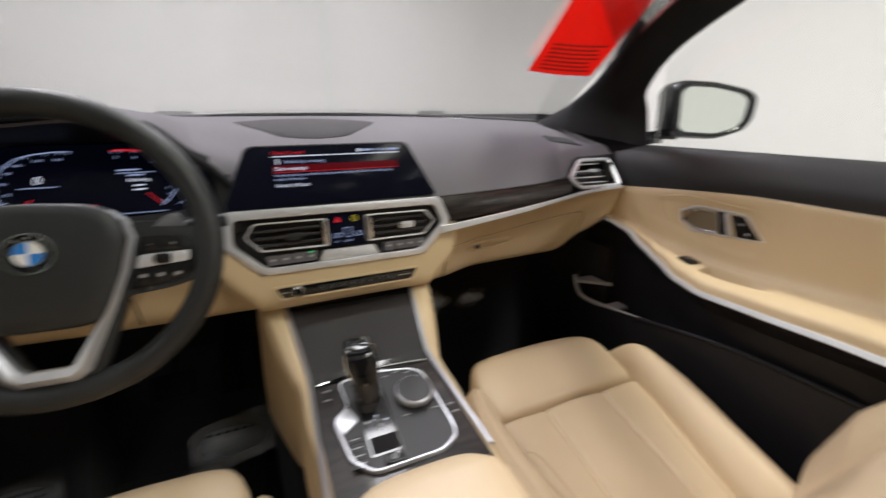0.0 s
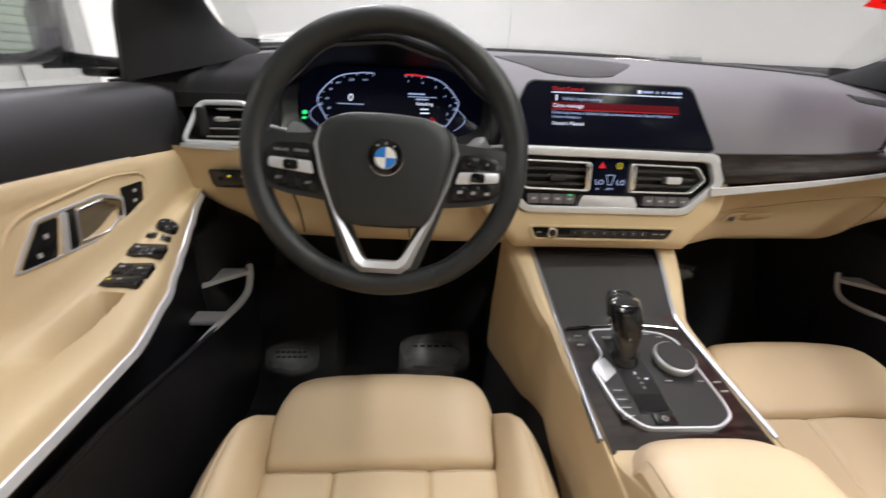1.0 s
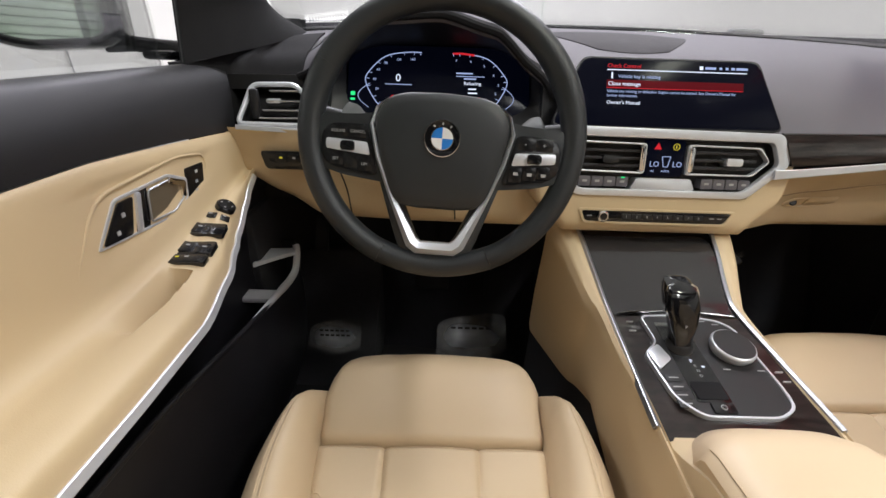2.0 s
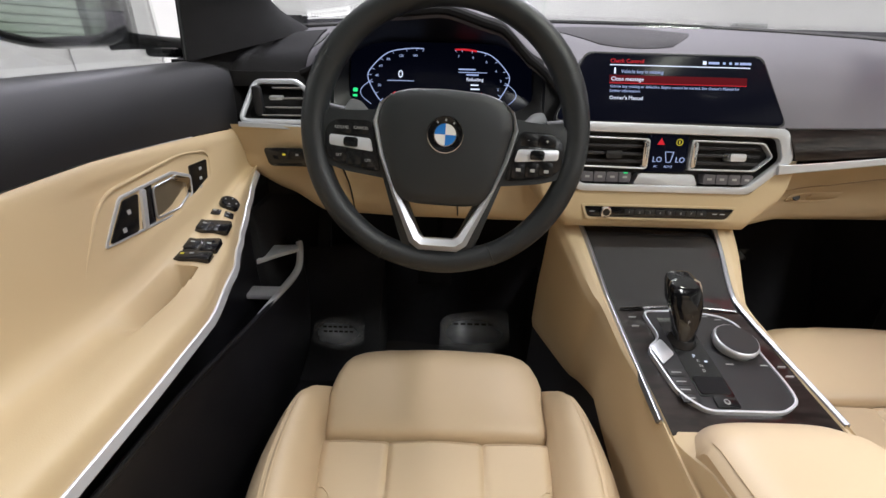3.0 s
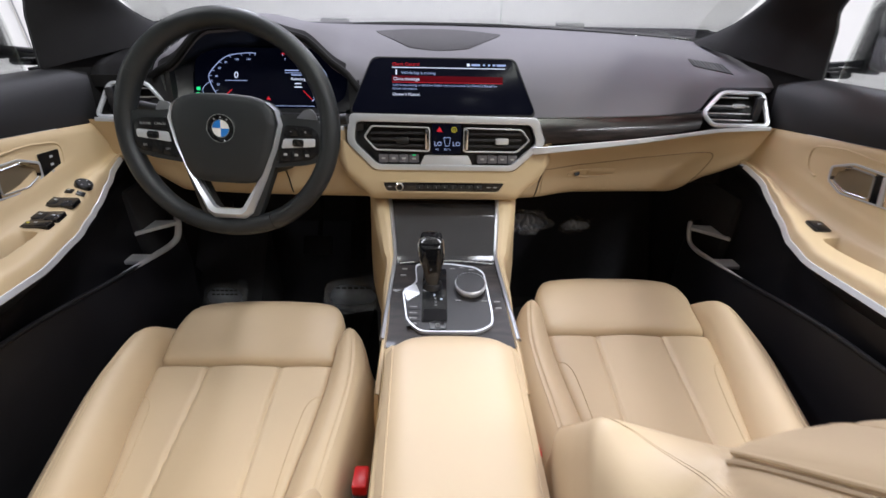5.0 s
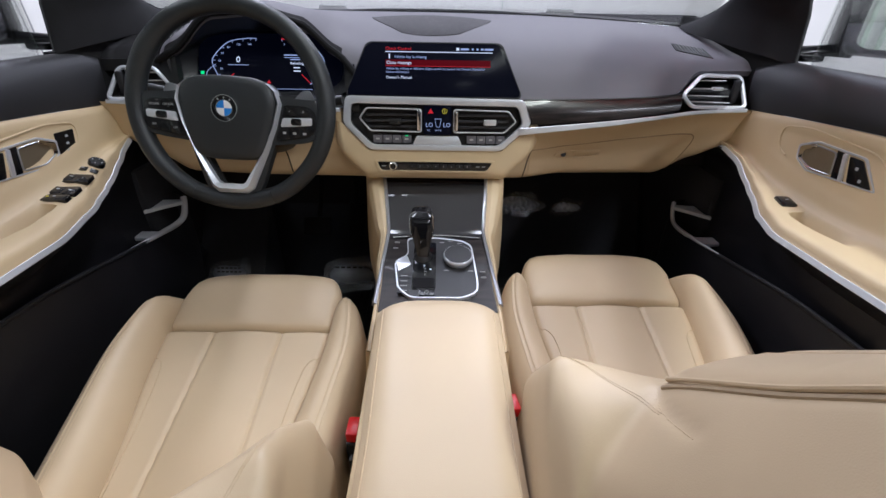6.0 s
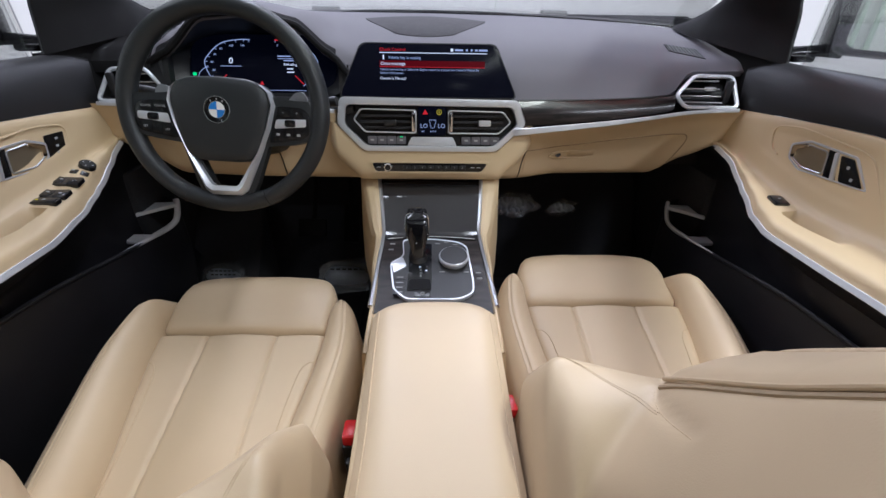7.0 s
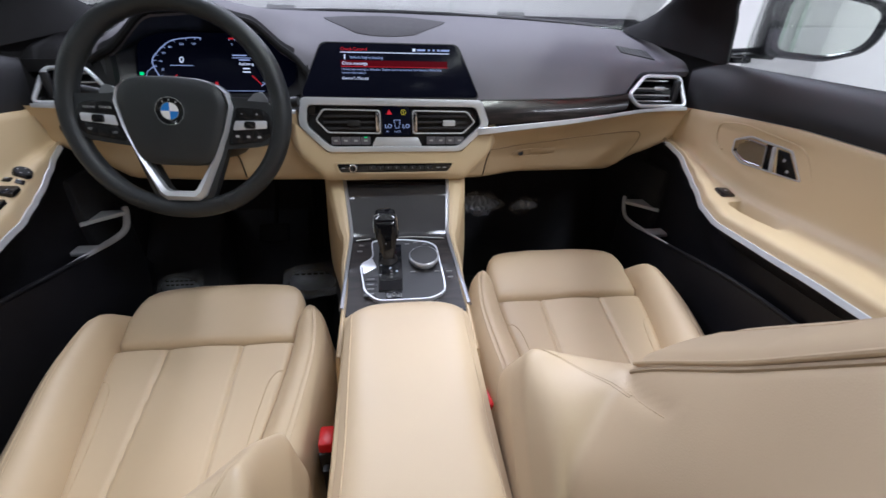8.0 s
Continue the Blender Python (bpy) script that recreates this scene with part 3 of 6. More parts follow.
for i in range(60):
    for j in range(24):
        p = grille_fn((i + 0.5 + 0.5 * (j % 2)) / 61, (j + 0.5) / 24)
        r = 0.0013
        vs = [bm.verts.new(p + Vector((r * math.cos(a), r * math.sin(a), 0.0006))) for a in (k * math.pi / 3 for k in range(6))]
        bm.faces.new(vs)
tagged(part("perforations", bm, BLACK, GR, smooth=0), kind="stuff")
# demister vent by the right pillar
for sx in (1, -1):
    def demist(u, v, sx=sx):
        return on_top(sx * (0.572 + 0.072 * u), 0.920 - 0.018 * u - (0.030 + 0.018 * u) * v) + Vector((0, 0, 0.0015))
    dv = part("demister_vent", sheet(demist, 8, 5, 0.002, (0, 0, 1)), BLACK, DASH, "small black side window vent")
    for k in range(9):
        part("fin", tube([demist((k + 0.5) / 9, t / 4) + Vector((0, 0, 0.0004)) for t in range(5)], 0.0007, 5), BLACK, dv)

# ---- instrument cluster ----
MCL = plane_at(-0.365, 0.848, 0.938, 33)
cl = part("instrument_panel", plate(rounded(rect(-0.158, -0.062, 0.165, 0.068), 0.02), MCL, -0.012, 0.0, 0.002), CLUSTER, DASH, "lit digital instrument screen")


def gauge(side):
    # an arc that opens inwards
    pts = [(0.028, 0.055), (0.052, 0.055), (0.092, 0.046), (0.121, 0.016), (0.125, -0.004), (0.108, -0.036), (0.095, -0.049)]
    return [MCL @ Vector((side * x - 0.001, y, 0.0012)) for x, y in [(p.x, p.y) for p in spline([(a, b, 0) for a, b in pts], 30)]]


for side in (-1, 1):
    part("gauge_arc", tube(gauge(side), 0.0008, 5), BLUE_GLOW, cl)
    sub = [MCL @ Vector((side * (0.118 + 0.020 * math.sin(k / 10 * math.pi)) - 0.001, -0.050 + 0.045 * k / 10, 0.001)) for k in range(11)]
    part("gauge_arc", tube(sub, 0.0005, 4), BLUE_GLOW, cl)
    g = [(0.096, -0.046), (0.084, -0.034), (0.076, -0.026)]
    part("gauge_needle", tube([MCL @ Vector((side * x - 0.001, y, 0.0016)) for x, y in g], 0.0009, 5), RED_GLOW, cl)
    pts = gauge(side)
    c = MCL @ Vector((side * 0.05 - 0.001, 0.0, 0.001))
    for k in range(0, 29, 3):
        part("tick", tube([pts[k], pts[k].lerp(c, 0.09)], 0.0006, 4), BLUE_GLOW, cl)
part("red_band", tube(gauge(1)[0:8], 0.0016, 5), RED_GLOW, cl)
for txt, x, y, s in (("0", -0.074, 0.000, 0.020), ("160", -0.049, 0.040, 0.0062), ("120", -0.074, 0.039, 0.0062), ("80", -0.095, 0.032, 0.0062), ("60", -0.108, 0.019, 0.0062), ("40", -0.114, 0.001, 0.0062), ("20", -0.109, -0.017, 0.0062),
                     ("7", 0.032, 0.040, 0.0066), ("6", 0.058, 0.039, 0.0066), ("5", 0.082, 0.031, 0.0066), ("4", 0.099, 0.014, 0.0066), ("3", 0.108, -0.004, 0.0066), ("2", 0.103, -0.020, 0.0066),
                     ("Refueling", 0.048, -0.003, 0.0083)):
    writing(txt, s, MCL @ pose(x, y, 0.001), WHITE_GLOW if s > 0.0082 else BLUE_GLOW, cl)
for x0, x1, y in ((0.034, 0.085, 0.0125), (-0.092, -0.045, -0.006), (0.056, 0.070, -0.0115), (0.056, 0.072, -0.0190), (0.034, 0.064, 0.0175), (0.048, 0.070, 0.0075)):
    part("display_line", plate(rect(x0, y, x1, y + (0.0010 if x1 - x0 > 0.04 else 0.0022)), MCL, 0.0004, 0.001), BLUE_GLOW if y > -0.01 else WHITE_GLOW, cl, smooth=0)
part("display_line", plate(rect(-0.10, -0.060, 0.10, -0.0592), MCL, 0.0004, 0.001), BLUE_GLOW, cl, smooth=0)
part("warning_mark", plate([(-0.003, -0.047), (0.006, -0.047), (0.0015, -0.039)], MCL, 0.0004, 0.0012), RED_GLOW, cl, smooth=0)
for y, h in ((-0.028, 0.007), (-0.037, 0.004)):
    part("green_lamp", plate(rounded(rect(-0.152, y, -0.144, y + h), 0.002), MCL, 0.0004, 0.0012), GREEN_GLOW, cl)


# black recess round the cluster
def recess_ring(k):
    # from the hood's lip to the screen
    t = k / 6
    out = []
    for i in range(40):
        a = 2 * math.pi * i / 40
        c, s = math.cos(a), math.sin(a)
        ex = math.copysign(abs(c) ** 0.55, c)
        ez = math.copysign(abs(s) ** 0.55, s)
        front = Vector((-0.362 + 0.200 * ex, 0.795, 0.945 + (0.072 if s > 0 else 0.075) * ez))
        back = MCL @ Vector((0.0035 + 0.165 * ex, 0.003 + 0.068 * ez, -0.001))
        if s > 0:
            edge = dash_top((front.x + 0.74) / 1.48, 1.0)
            front.z, front.y = 0.945 + (edge.z - 0.950) * ez, 0.795 + (max(0.795, edge.y + 0.002) - 0.795) * ez
        out.append(front.lerp(back, t))
    return out


part("cluster_recess", solid_loft([recess_ring(k) for k in range(7)], caps=False), BLACK, DASH)
# hood fascia between lip and recess
lip = [dash_top((x + 0.74) / 1.48, 1.0) for x in [(-0.60 + 0.46 * i / 30) for i in range(31)]]
part("hood_lip", tube(lip, 0.007, 8), PILLAR, DASH)
# side cheeks of the recess
for x0, x1 in ((-0.60, -0.545), (-0.185, -0.14)):
    def cheek(u, v, x0=x0, x1=x1):
        x = x0 + (x1 - x0) * u
        p = dash_top((x + 0.74) / 1.48, 1.0)
        return Vector((x, p.y + 0.004 + (0.775 - p.y) * v, p.z + (0.86 - p.z) * v))
    part("hood_cheek", sheet(cheek, 6, 6, 0.02, (0, -1, 0)), BLACK, DASH)
part("hood_base", box(-0.36, 0.80, 0.862, 0.42, 0.10, 0.02, 0.006), BLACK, DASH)

# ---- centre display ----
MD = plane_at(0.01, 0.7655, 0.938, 24.0)
DISP = part("centre_display", plate(rounded([(-0.186, -0.052), (0.186, -0.052), (0.140, 0.054), (-0.140, 0.054)], 0.012), MD, -0.012, 0.002, 0.003), SCREEN, DASH, "lit glossy black touch screen")
part("display_rim", frame_plate(rounded([(-0.1885, -0.0545), (0.1885, -0.0545), (0.142, 0.0565), (-0.142, 0.0565)], 0.013), rounded([(-0.186, -0.052), (0.186, -0.052), (0.140, 0.054), (-0.140, 0.054)], 0.012), MD, -0.014, 0.001), BLACK, DISP)
T = 0.0026


def disp_bar(x0, y0, x1, y1, material, name="display_line"):
    part(name, plate(rect(x0, y0, x1, y1), MD, 0.0021, T), material, DISP, smooth=0)


writing("Check Control", 0.0088, MD @ pose(-0.102, 0.0395, T), RED_GLOW, DISP)
disp_bar(-0.102, 0.0355, 0.122, 0.0369, WHITE_GLOW)
disp_bar(-0.095, 0.0225, -0.0925, 0.032, WHITE_GLOW, "information_mark")
writing("Vehicle key is missing", 0.0078, MD @ pose(-0.084, 0.0238, T), BLUE_GLOW, DISP)
disp_bar(-0.102, 0.0085, 0.118, 0.0205, DEEP_RED, "menu_bar")
disp_bar(-0.102, 0.0075, 0.118, 0.0083, RED_GLOW)
writing("Close message", 0.0088, MD @ pose(-0.100, 0.0115, T + 0.0004), WHITE_GLOW, DISP)
writing("Vehicle key missing or defective. Engine cannot be started. See Owner's Manual for", 0.00615, MD @ pose(-0.101, 0.0008, T), BLUE_GLOW, DISP)
writing("further information.", 0.00615, MD @ pose(-0.101, -0.0062, T), BLUE_GLOW, DISP)
writing("Owner's Manual", 0.0082, MD @ pose(-0.101, -0.0178, T), WHITE_GLOW, DISP)
disp_bar(0.046, 0.040, 0.0515, 0.0455, WHITE_GLOW, "status_icon")
for x0, x1 in ((0.055, 0.072), (0.078, 0.082), (0.088, 0.092), (0.097, 0.1025), (0.105, 0.123)):
    disp_bar(x0, 0.041, x1, 0.0445, BLUE_GLOW, "status_bar")

# ---- centre stack ----
MS = plane_at(0.01, 0.7315, 0.835, 14.0)


def st(x, z):
    """Local place on the stack for a car x and a height."""
    return (x - 0.01, (z - 0.835) / math.cos(radians(14)))


OUT = [st(-0.178, 0.890), st(0.203, 0.886), st(0.222, 0.838), st(0.158, 0.782), st(-0.130, 0.782), st(-0.186, 0.836)]
INN = [st(-0.166, 0.875), st(0.190, 0.872), st(0.203, 0.838), st(0.152, 0.793), st(-0.123, 0.793), st(-0.170, 0.836)]
part("stack_bezel", frame_plate(rounded(OUT, 0.012), rounded(INN, 0.01), MS, -0.006, 0.004, 0.002), SILVER, DASH, "satin silver hexagonal surround")
part("stack_well", frame_plate(rounded(OUT, 0.012), rounded([(x * 1.004, y * 1.01) for x, y in INN], 0.01), MS, -0.05, -0.0065), BLACK, DASH)
part("stack_backing", plate(rounded(INN, 0.01), MS, -0.06, -0.022), BLACK, DASH)
for side, x0, x1 in ((-1, -0.152, -0.016), (1, 0.052, 0.190)):
    if side < 0:
        o = [st(x0, 0.846), st(x0 + 0.016, 0.868), st(x1, 0.866), st(x1, 0.818), st(x0 + 0.024, 0.820)]
    else:
        o = [st(x1, 0.842), st(x1 - 0.018, 0.864), st(x0, 0.866), st(x0, 0.818), st(x1 - 0.026, 0.818)]
    cx, cy = sum(p[0] for p in o) / 5, sum(p[1] for p in o) / 5
    i = [(cx + (px - cx) * 0.955, cy + (py - cy) * 0.885) for px, py in o]
    vent = part("air_vent", frame_plate(rounded(o, 0.006), rounded(i, 0.005), MS, -0.010, 0.0, 0.0015), SILVER, DASH, "silver framed air vent")
    for k, zz in enumerate((0.830, 0.842, 0.854)):
        a, b = (x0 + 0.016, x1 - 0.004) if side < 0 else (x0 + 0.004, x1 - 0.018)
        sl = rect(*st(a, zz - 0.0022), *st(b, zz + 0.0022))
        part("slat", plate(sl, MS, -0.022, -0.007, 0.001), SLATDARK, vent)
    cxx = (x0 + x1) / 2 + 0.01
    part("vent_tab", plate(rounded(rect(*st(cxx - 0.012, 0.834), *st(cxx + 0.014, 0.846)), 0.003), MS, -0.02, 0.0, 0.002), SILVER if side > 0 else BLACK, vent)
    wx = x1 - 0.006 if side < 0 else x0 + 0.006
    part("vent_wheel", plate(rounded(rect(*st(wx - 0.004, 0.822), *st(wx + 0.004, 0.862)), 0.003), MS, -0.02, 0.002, 0.002), CHROME, vent)
CLIM = part("climate_display", plate(rounded(rect(*st(-0.012, 0.815), *st(0.048, 0.872)), 0.004), MS, -0.03, -0.004, 0.001), SCREEN, DASH, "small black climate screen")
writing("LO", 0.0125, MS @ pose(*st(-0.008, 0.830), -0.0035), BLUE_GLOW, CLIM)
writing("LO", 0.0125, MS @ pose(*st(0.030, 0.830), -0.0035), BLUE_GLOW, CLIM)
writing("AUTO", 0.005, MS @ pose(*st(0.0125, 0.8215), -0.0035), BLUE_GLOW, CLIM)
writing("AC", 0.005, MS @ pose(*st(-0.005, 0.8215), -0.0035), BLUE_GLOW, CLIM)
for a, b in (((0.012, 0.846), (0.0155, 0.830)), ((0.026, 0.846), (0.0225, 0.830)), ((0.012, 0.846), (0.026, 0.846)), ((0.0155, 0.830), (0.0225, 0.830))):
    part("air_symbol", tube([MS @ Vector((*st(*a), -0.0034)), MS @ Vector((*st(*b), -0.0034))], 0.0006, 4), BLUE_GLOW, CLIM)
tri = [st(-0.003, 0.857), st(0.009, 0.857), st(0.003, 0.867)]
part("hazard_mark", plate(tri, MS, -0.004, -0.0028), RED_GLOW, CLIM, smooth=0)
ringm = MS @ pose(*st(0.033, 0.8615), -0.0032)
part("start_stop_mark", tube([ringm @ Vector((0.005 * math.cos(a), 0.005 * math.sin(a), 0.0004)) for a in (2 * math.pi * k / 20 for k in range(20))], 0.0006, 4, True), YELLOW_GLOW, CLIM)
part("start_stop_mark", plate(rect(-0.0008, -0.0025, 0.0008, 0.0025), ringm, 0, 0.0006), YELLOW_GLOW, CLIM, smooth=0)
# climate button row
for x in (-0.122, -0.101, -0.080, -0.059, 0.083, 0.104, 0.125, 0.146):
    bt = part("climate_button", plate(rounded(rect(*st(x, 0.7965), *st(x + 0.0195, 0.8125)), 0.002), MS, -0.024, -0.004, 0.0015), DASHGREY, DASH)
    part("button_print", plate(rect(*st(x + 0.006, 0.803), *st(x + 0.0135, 0.8065)), MS, -0.0042, -0.0036), PRINT, bt, smooth=0)
part("climate_bar", plate(rounded([st(-0.036, 0.7935), st(0.072, 0.7935), st(0.063, 0.8115), st(-0.027, 0.8115)], 0.003), MS, -0.024, -0.001, 0.002), SILVER, DASH, "satin silver rocker bar")
part("button_lamp", plate(rect(*st(-0.052, 0.8105), *st(-0.046, 0.8125)), MS, -0.005, -0.003), GREEN_GLOW, DASH, smooth=0)

# beige lower stack with the audio bar
LOW = [st(-0.130, 0.781), st(0.158, 0.781), st(0.190, 0.770), st(0.158, 0.728), st(-0.122, 0.728), st(-0.152, 0.770)]
part("lower_console_core", plate(rounded(LOW, 0.008), MS, -0.10, -0.012, 0.006, 3), BEIGE_TRIM, DASH)
FACE_T = [st(-0.212, 0.842), st(-0.190, 0.838), st(-0.132, 0.782), st(0.160, 0.782), st(0.226, 0.840), st(0.244, 0.834)]
FACE_B = [st(-0.214, 0.800), st(-0.186, 0.764), st(-0.140, 0.722), st(0.168, 0.722), st(0.214, 0.764), st(0.246, 0.800)]


def face_fn(u, v):
    a, b = (Vector(f) for f in (FACE_T[min(int(u * 5), 4)], FACE_T[min(int(u * 5), 4) + 1]))
    c, d = (Vector(f) for f in (FACE_B[min(int(u * 5), 4)], FACE_B[min(int(u * 5), 4) + 1]))
    t = u * 5 - min(int(u * 5), 4)
    p = a.lerp(b, t).lerp(c.lerp(d, t), v)
    out = max(0.0, abs(u - 0.5) - 0.30) / 0.20
    return MS @ Vector((p.x, p.y, 0.0005 - 0.030 * out ** 2 - 0.012 * v ** 7 - 0.006 * out * v))


part("lower_console_face", sheet(face_fn, 75, 20, 0.02, (0, -1, 0.25)), BEIGE_TRIM, DASH, "beige soft plastic lower stack", 50)
bar = part("audio_bar", plate(rounded([st(-0.114, 0.757), st(0.140, 0.757), st(0.128, 0.740), st(-0.106, 0.740)], 0.005), MS, -0.004, 0.0018, 0.001), GLOSS, DASH, "black audio button bar")
part("bar_surround", frame_plate(rounded([st(-0.120, 0.761), st(0.147, 0.761), st(0.132, 0.736), st(-0.110, 0.736)], 0.006), rounded([st(-0.1145, 0.7575), st(0.1405, 0.7575), st(0.1285, 0.7395), st(-0.1065, 0.7395)], 0.005), MS, -0.004, 0.003, 0.001), BEIGE_TRIM, bar)
kn = MS @ pose(*st(-0.079, 0.7485), 0.002)
part("volume_knob", lathe([(0.0, 0.009), (0.0075, 0.009), (0.0092, 0.0075), (0.0095, 0.0)], kn, 24), CHROME, bar)
part("knob_cap", lathe([(0.0, 0.0096), (0.006, 0.0094), (0.0062, 0.009)], kn, 20), GLOSS, bar)
for k in range(8):
    x = -0.045 + k * 0.0175
    b = part("preset_button", plate(rounded(rect(*st(x, 0.7445), *st(x + 0.0155, 0.7530)), 0.0012), MS, 0.001, 0.0034, 0.0007), BLACK, bar)
    writing(str(k + 1), 0.0055, MS @ pose(*st(x + 0.006, 0.7468), 0.0036), PRINT, b)
for x in (-0.104, 0.104, 0.117):
    part("bar_print", plate(rect(*st(x, 0.748), *st(x + 0.008, 0.7495)), MS, 0.0017, 0.0022), PRINT, bar, smooth=0)

# ---- passenger side trim ----
TRIM_T = [(0.202, 0.744, 0.884), (0.37, 0.767, 0.8835), (0.50, 0.786, 0.886), (0.566, 0.796, 0.892)]
TRIM_B = [(0.222, 0.727, 0.838), (0.39, 0.747, 0.846), (0.50, 0.762, 0.856), (0.555, 0.770, 0.864)]
ta, tb = spline(TRIM_T, 20), spline(TRIM_B, 20)


def wood_fn(u, v):
    i = round(u * 20)
    return ta[i].lerp(tb[i], v) + Vector((0, -0.004 * math.sin(math.pi * v), 0.002 * math.sin(math.pi * v)))


part("wood_trim", sheet(wood_fn, 20, 8, 0.012, (0, -1, 0.2)), WOOD, DASH, "glossy grey ash wood trim")
part("trim_shadow_gap", tube([p + Vector((0, 0.002, 0.001)) for p in ta], 0.0025, 6), BLACK, DASH)
STRIP = spline([(0.196, 0.7235, 0.824), (0.235, 0.722, 0.828), (0.39, 0.741, 0.839), (0.50, 0.757, 0.849), (0.60, 0.762, 0.862), (0.694, 0.756, 0.868)], 32)
part("silver_strip", ribbon(STRIP, lambda t: 0.016 - 0.008 * min(1, t * 1.6), 0.008, (0, 0.25, 1)), SILVER, DASH, "satin silver trim strip")


def side_vent(s):
    # end vent in a plane that leans forward
    tl, tr, br, bl = Vector((0.606, 0.812, 0.931)), Vector((0.688 if s > 0 else 0.676, 0.804, 0.930)), Vector((0.694, 0.763, 0.872)), Vector((0.582, 0.773, 0.870))
    lf = Vector((0.564, 0.790, 0.892))
    if s < 0:
        tl, tr, br, bl, lf = (Vector((-p.x, p.y, p.z)) for p in (tl, tr, br, bl, lf))
    ring = rounded([tuple(tl), tuple(tr), tuple(br), tuple(bl), tuple(lf)], 0.012, 4)
    v = part("end_vent", tube(ring, 0.0044, 8, True), SILVER, DASH, "air vent with a satin silver frame")
    c = (tl + tr + br + bl + lf) / 5
    back = [Vector(p) + Vector((0, 0.03, 0)) for p in ring]
    part("vent_duct", solid_loft([[Vector(p) for p in ring], back, [c + (p - c) * 0.9 + Vector((0, 0.005, 0)) for p in back]], caps=False), BLACK, v)
    cap = bmesh.new()
    cap.faces.new([cap.verts.new(p) for p in back])
    part("vent_back", cap, BLACK, v)
    for k in range(4):
        t = (k + 0.7) / 4.4
        a = (lf.lerp(tl, 1 - 2 * t) if t < 0.5 else lf.lerp(bl, 2 * t - 1)) + Vector((s * 0.006, 0.006, 0))
        b = tr.lerp(br, t) + Vector((-s * 0.03, 0.006, 0))
        m = (a + b) / 2
        w = (b - a).length / 2
        part("slat", box(0, 0, 0, 2 * w, 0.016, 0.0024, 0.001, pose(m.x, m.y + 0.004, m.z, -12, 0, math.degrees(math.atan2((b - a).y * s, abs((b - a).x))))), SLAT, v)
    p = tr.lerp(br, 0.5) + Vector((-s * 0.016, 0.004, 0))
    part("vent_dial", box(p.x, p.y, p.z, 0.015, 0.012, 0.048, 0.004), DARK, v)
    q = tl.lerp(bl, 0.42) + Vector((s * 0.045, -0.001, 0))
    part("vent_tab", box(q.x, q.y + 0.003, q.z, 0.022, 0.012, 0.007, 0.002), SILVER, v)
    return v


side_vent(1)
side_vent(-1)

# ---- beige lower dash ----
# x, then (y, z) of the profile from the strip down and under
LOWER = [
    (0.150, 0.785, 0.815, 0.780, 0.785, 0.752, 0.745, 0.770, 0.700, 0.84, 0.690),
    (0.190, 0.775, 0.818, 0.770, 0.790, 0.762, 0.746, 0.780, 0.697, 0.855, 0.687),
    (0.215, 0.724, 0.822, 0.745, 0.795, 0.772, 0.748, 0.790, 0.694, 0.87, 0.684),
    (0.336, 0.738, 0.833, 0.775, 0.800, 0.818, 0.745, 0.838, 0.692, 0.90, 0.680),
    (0.480, 0.752, 0.845, 0.790, 0.815, 0.832, 0.755, 0.850, 0.690, 0.92, 0.680),
    (0.580, 0.760, 0.856, 0.790, 0.830, 0.825, 0.770, 0.845, 0.694, 0.92, 0.682),
    (0.640, 0.760, 0.862, 0.780, 0.842, 0.800, 0.795, 0.822, 0.742, 0.90, 0.720),
    (0.715, 0.756, 0.868, 0.765, 0.850, 0.775, 0.825, 0.79, 0.790, 0.85, 0.760),
]


def lower_fn(x, v, s=1):
    r = along(LOWER, x)
    f = v * 4
    k = min(int(f), 3)
    t = f - k
    P = [Vector((s * x, r[2 * i], r[2 * i + 1])) for i in range(5)]
    p0, p1, p2, p3 = P[max(k - 1, 0)], P[k], P[k + 1], P[min(k + 2, 4)]
    return 0.5 * ((2 * p1) + (p2 - p0) * t + (2 * p0 - 5 * p1 + 4 * p2 - p3) * t * t + (3 * p1 - p0 - 3 * p2 + p3) * t ** 3)


part("lower_panel", sheet(lambda u, v: lower_fn(0.150 + 0.565 * u, v), 48, 24, 0.01, (0, -1, 0.3)), BEIGE_TRIM, DASH, "beige soft plastic lower dash")
def low_at(x, z, lift=0.0):
    """The point of the lower panel at car x and height z, lifted off its face."""
    lo, hi = 0.0, 0.78
    for _ in range(24):
        c = (lo + hi) / 2
        if lower_fn(x, c).z > z:
            lo = c
        else:
            hi = c
    return lower_fn(x, lo) + Vector((0, -0.9, 0.45)) * lift


def lid_top(x):
    return 0.769 + 0.036 * max(0.0, (x - 0.238) / 0.39) ** 1.3


def glove_fn(u, v):
    x = 0.238 + (0.386 - 0.035 * v) * u
    zt = lid_top(x) - 0.006
    return low_at(x, zt + (0.698 - zt) * v, 0.0018)


glove = part("glove_box", sheet(glove_fn, 30, 14, 0.008, (0, -1, 0.3)), BEIGE_TRIM, DASH, "closed beige glove box lid")
rim = [(0.236, 0.770), (0.30, lid_top(0.30)), (0.40, lid_top(0.40)), (0.50, lid_top(0.50)), (0.60, lid_top(0.60)), (0.622, 0.800), (0.627, 0.782), (0.616, 0.745), (0.600, 0.705)]
# no groove is cut; a darker tube draws its shade
part("lid_groove", tube([low_at(p.x, p.y, 0.0008) for p in spline([(x, z, 0) for x, z in rim], 48)], 0.0012, 6), GROOVE_SHADE, glove)
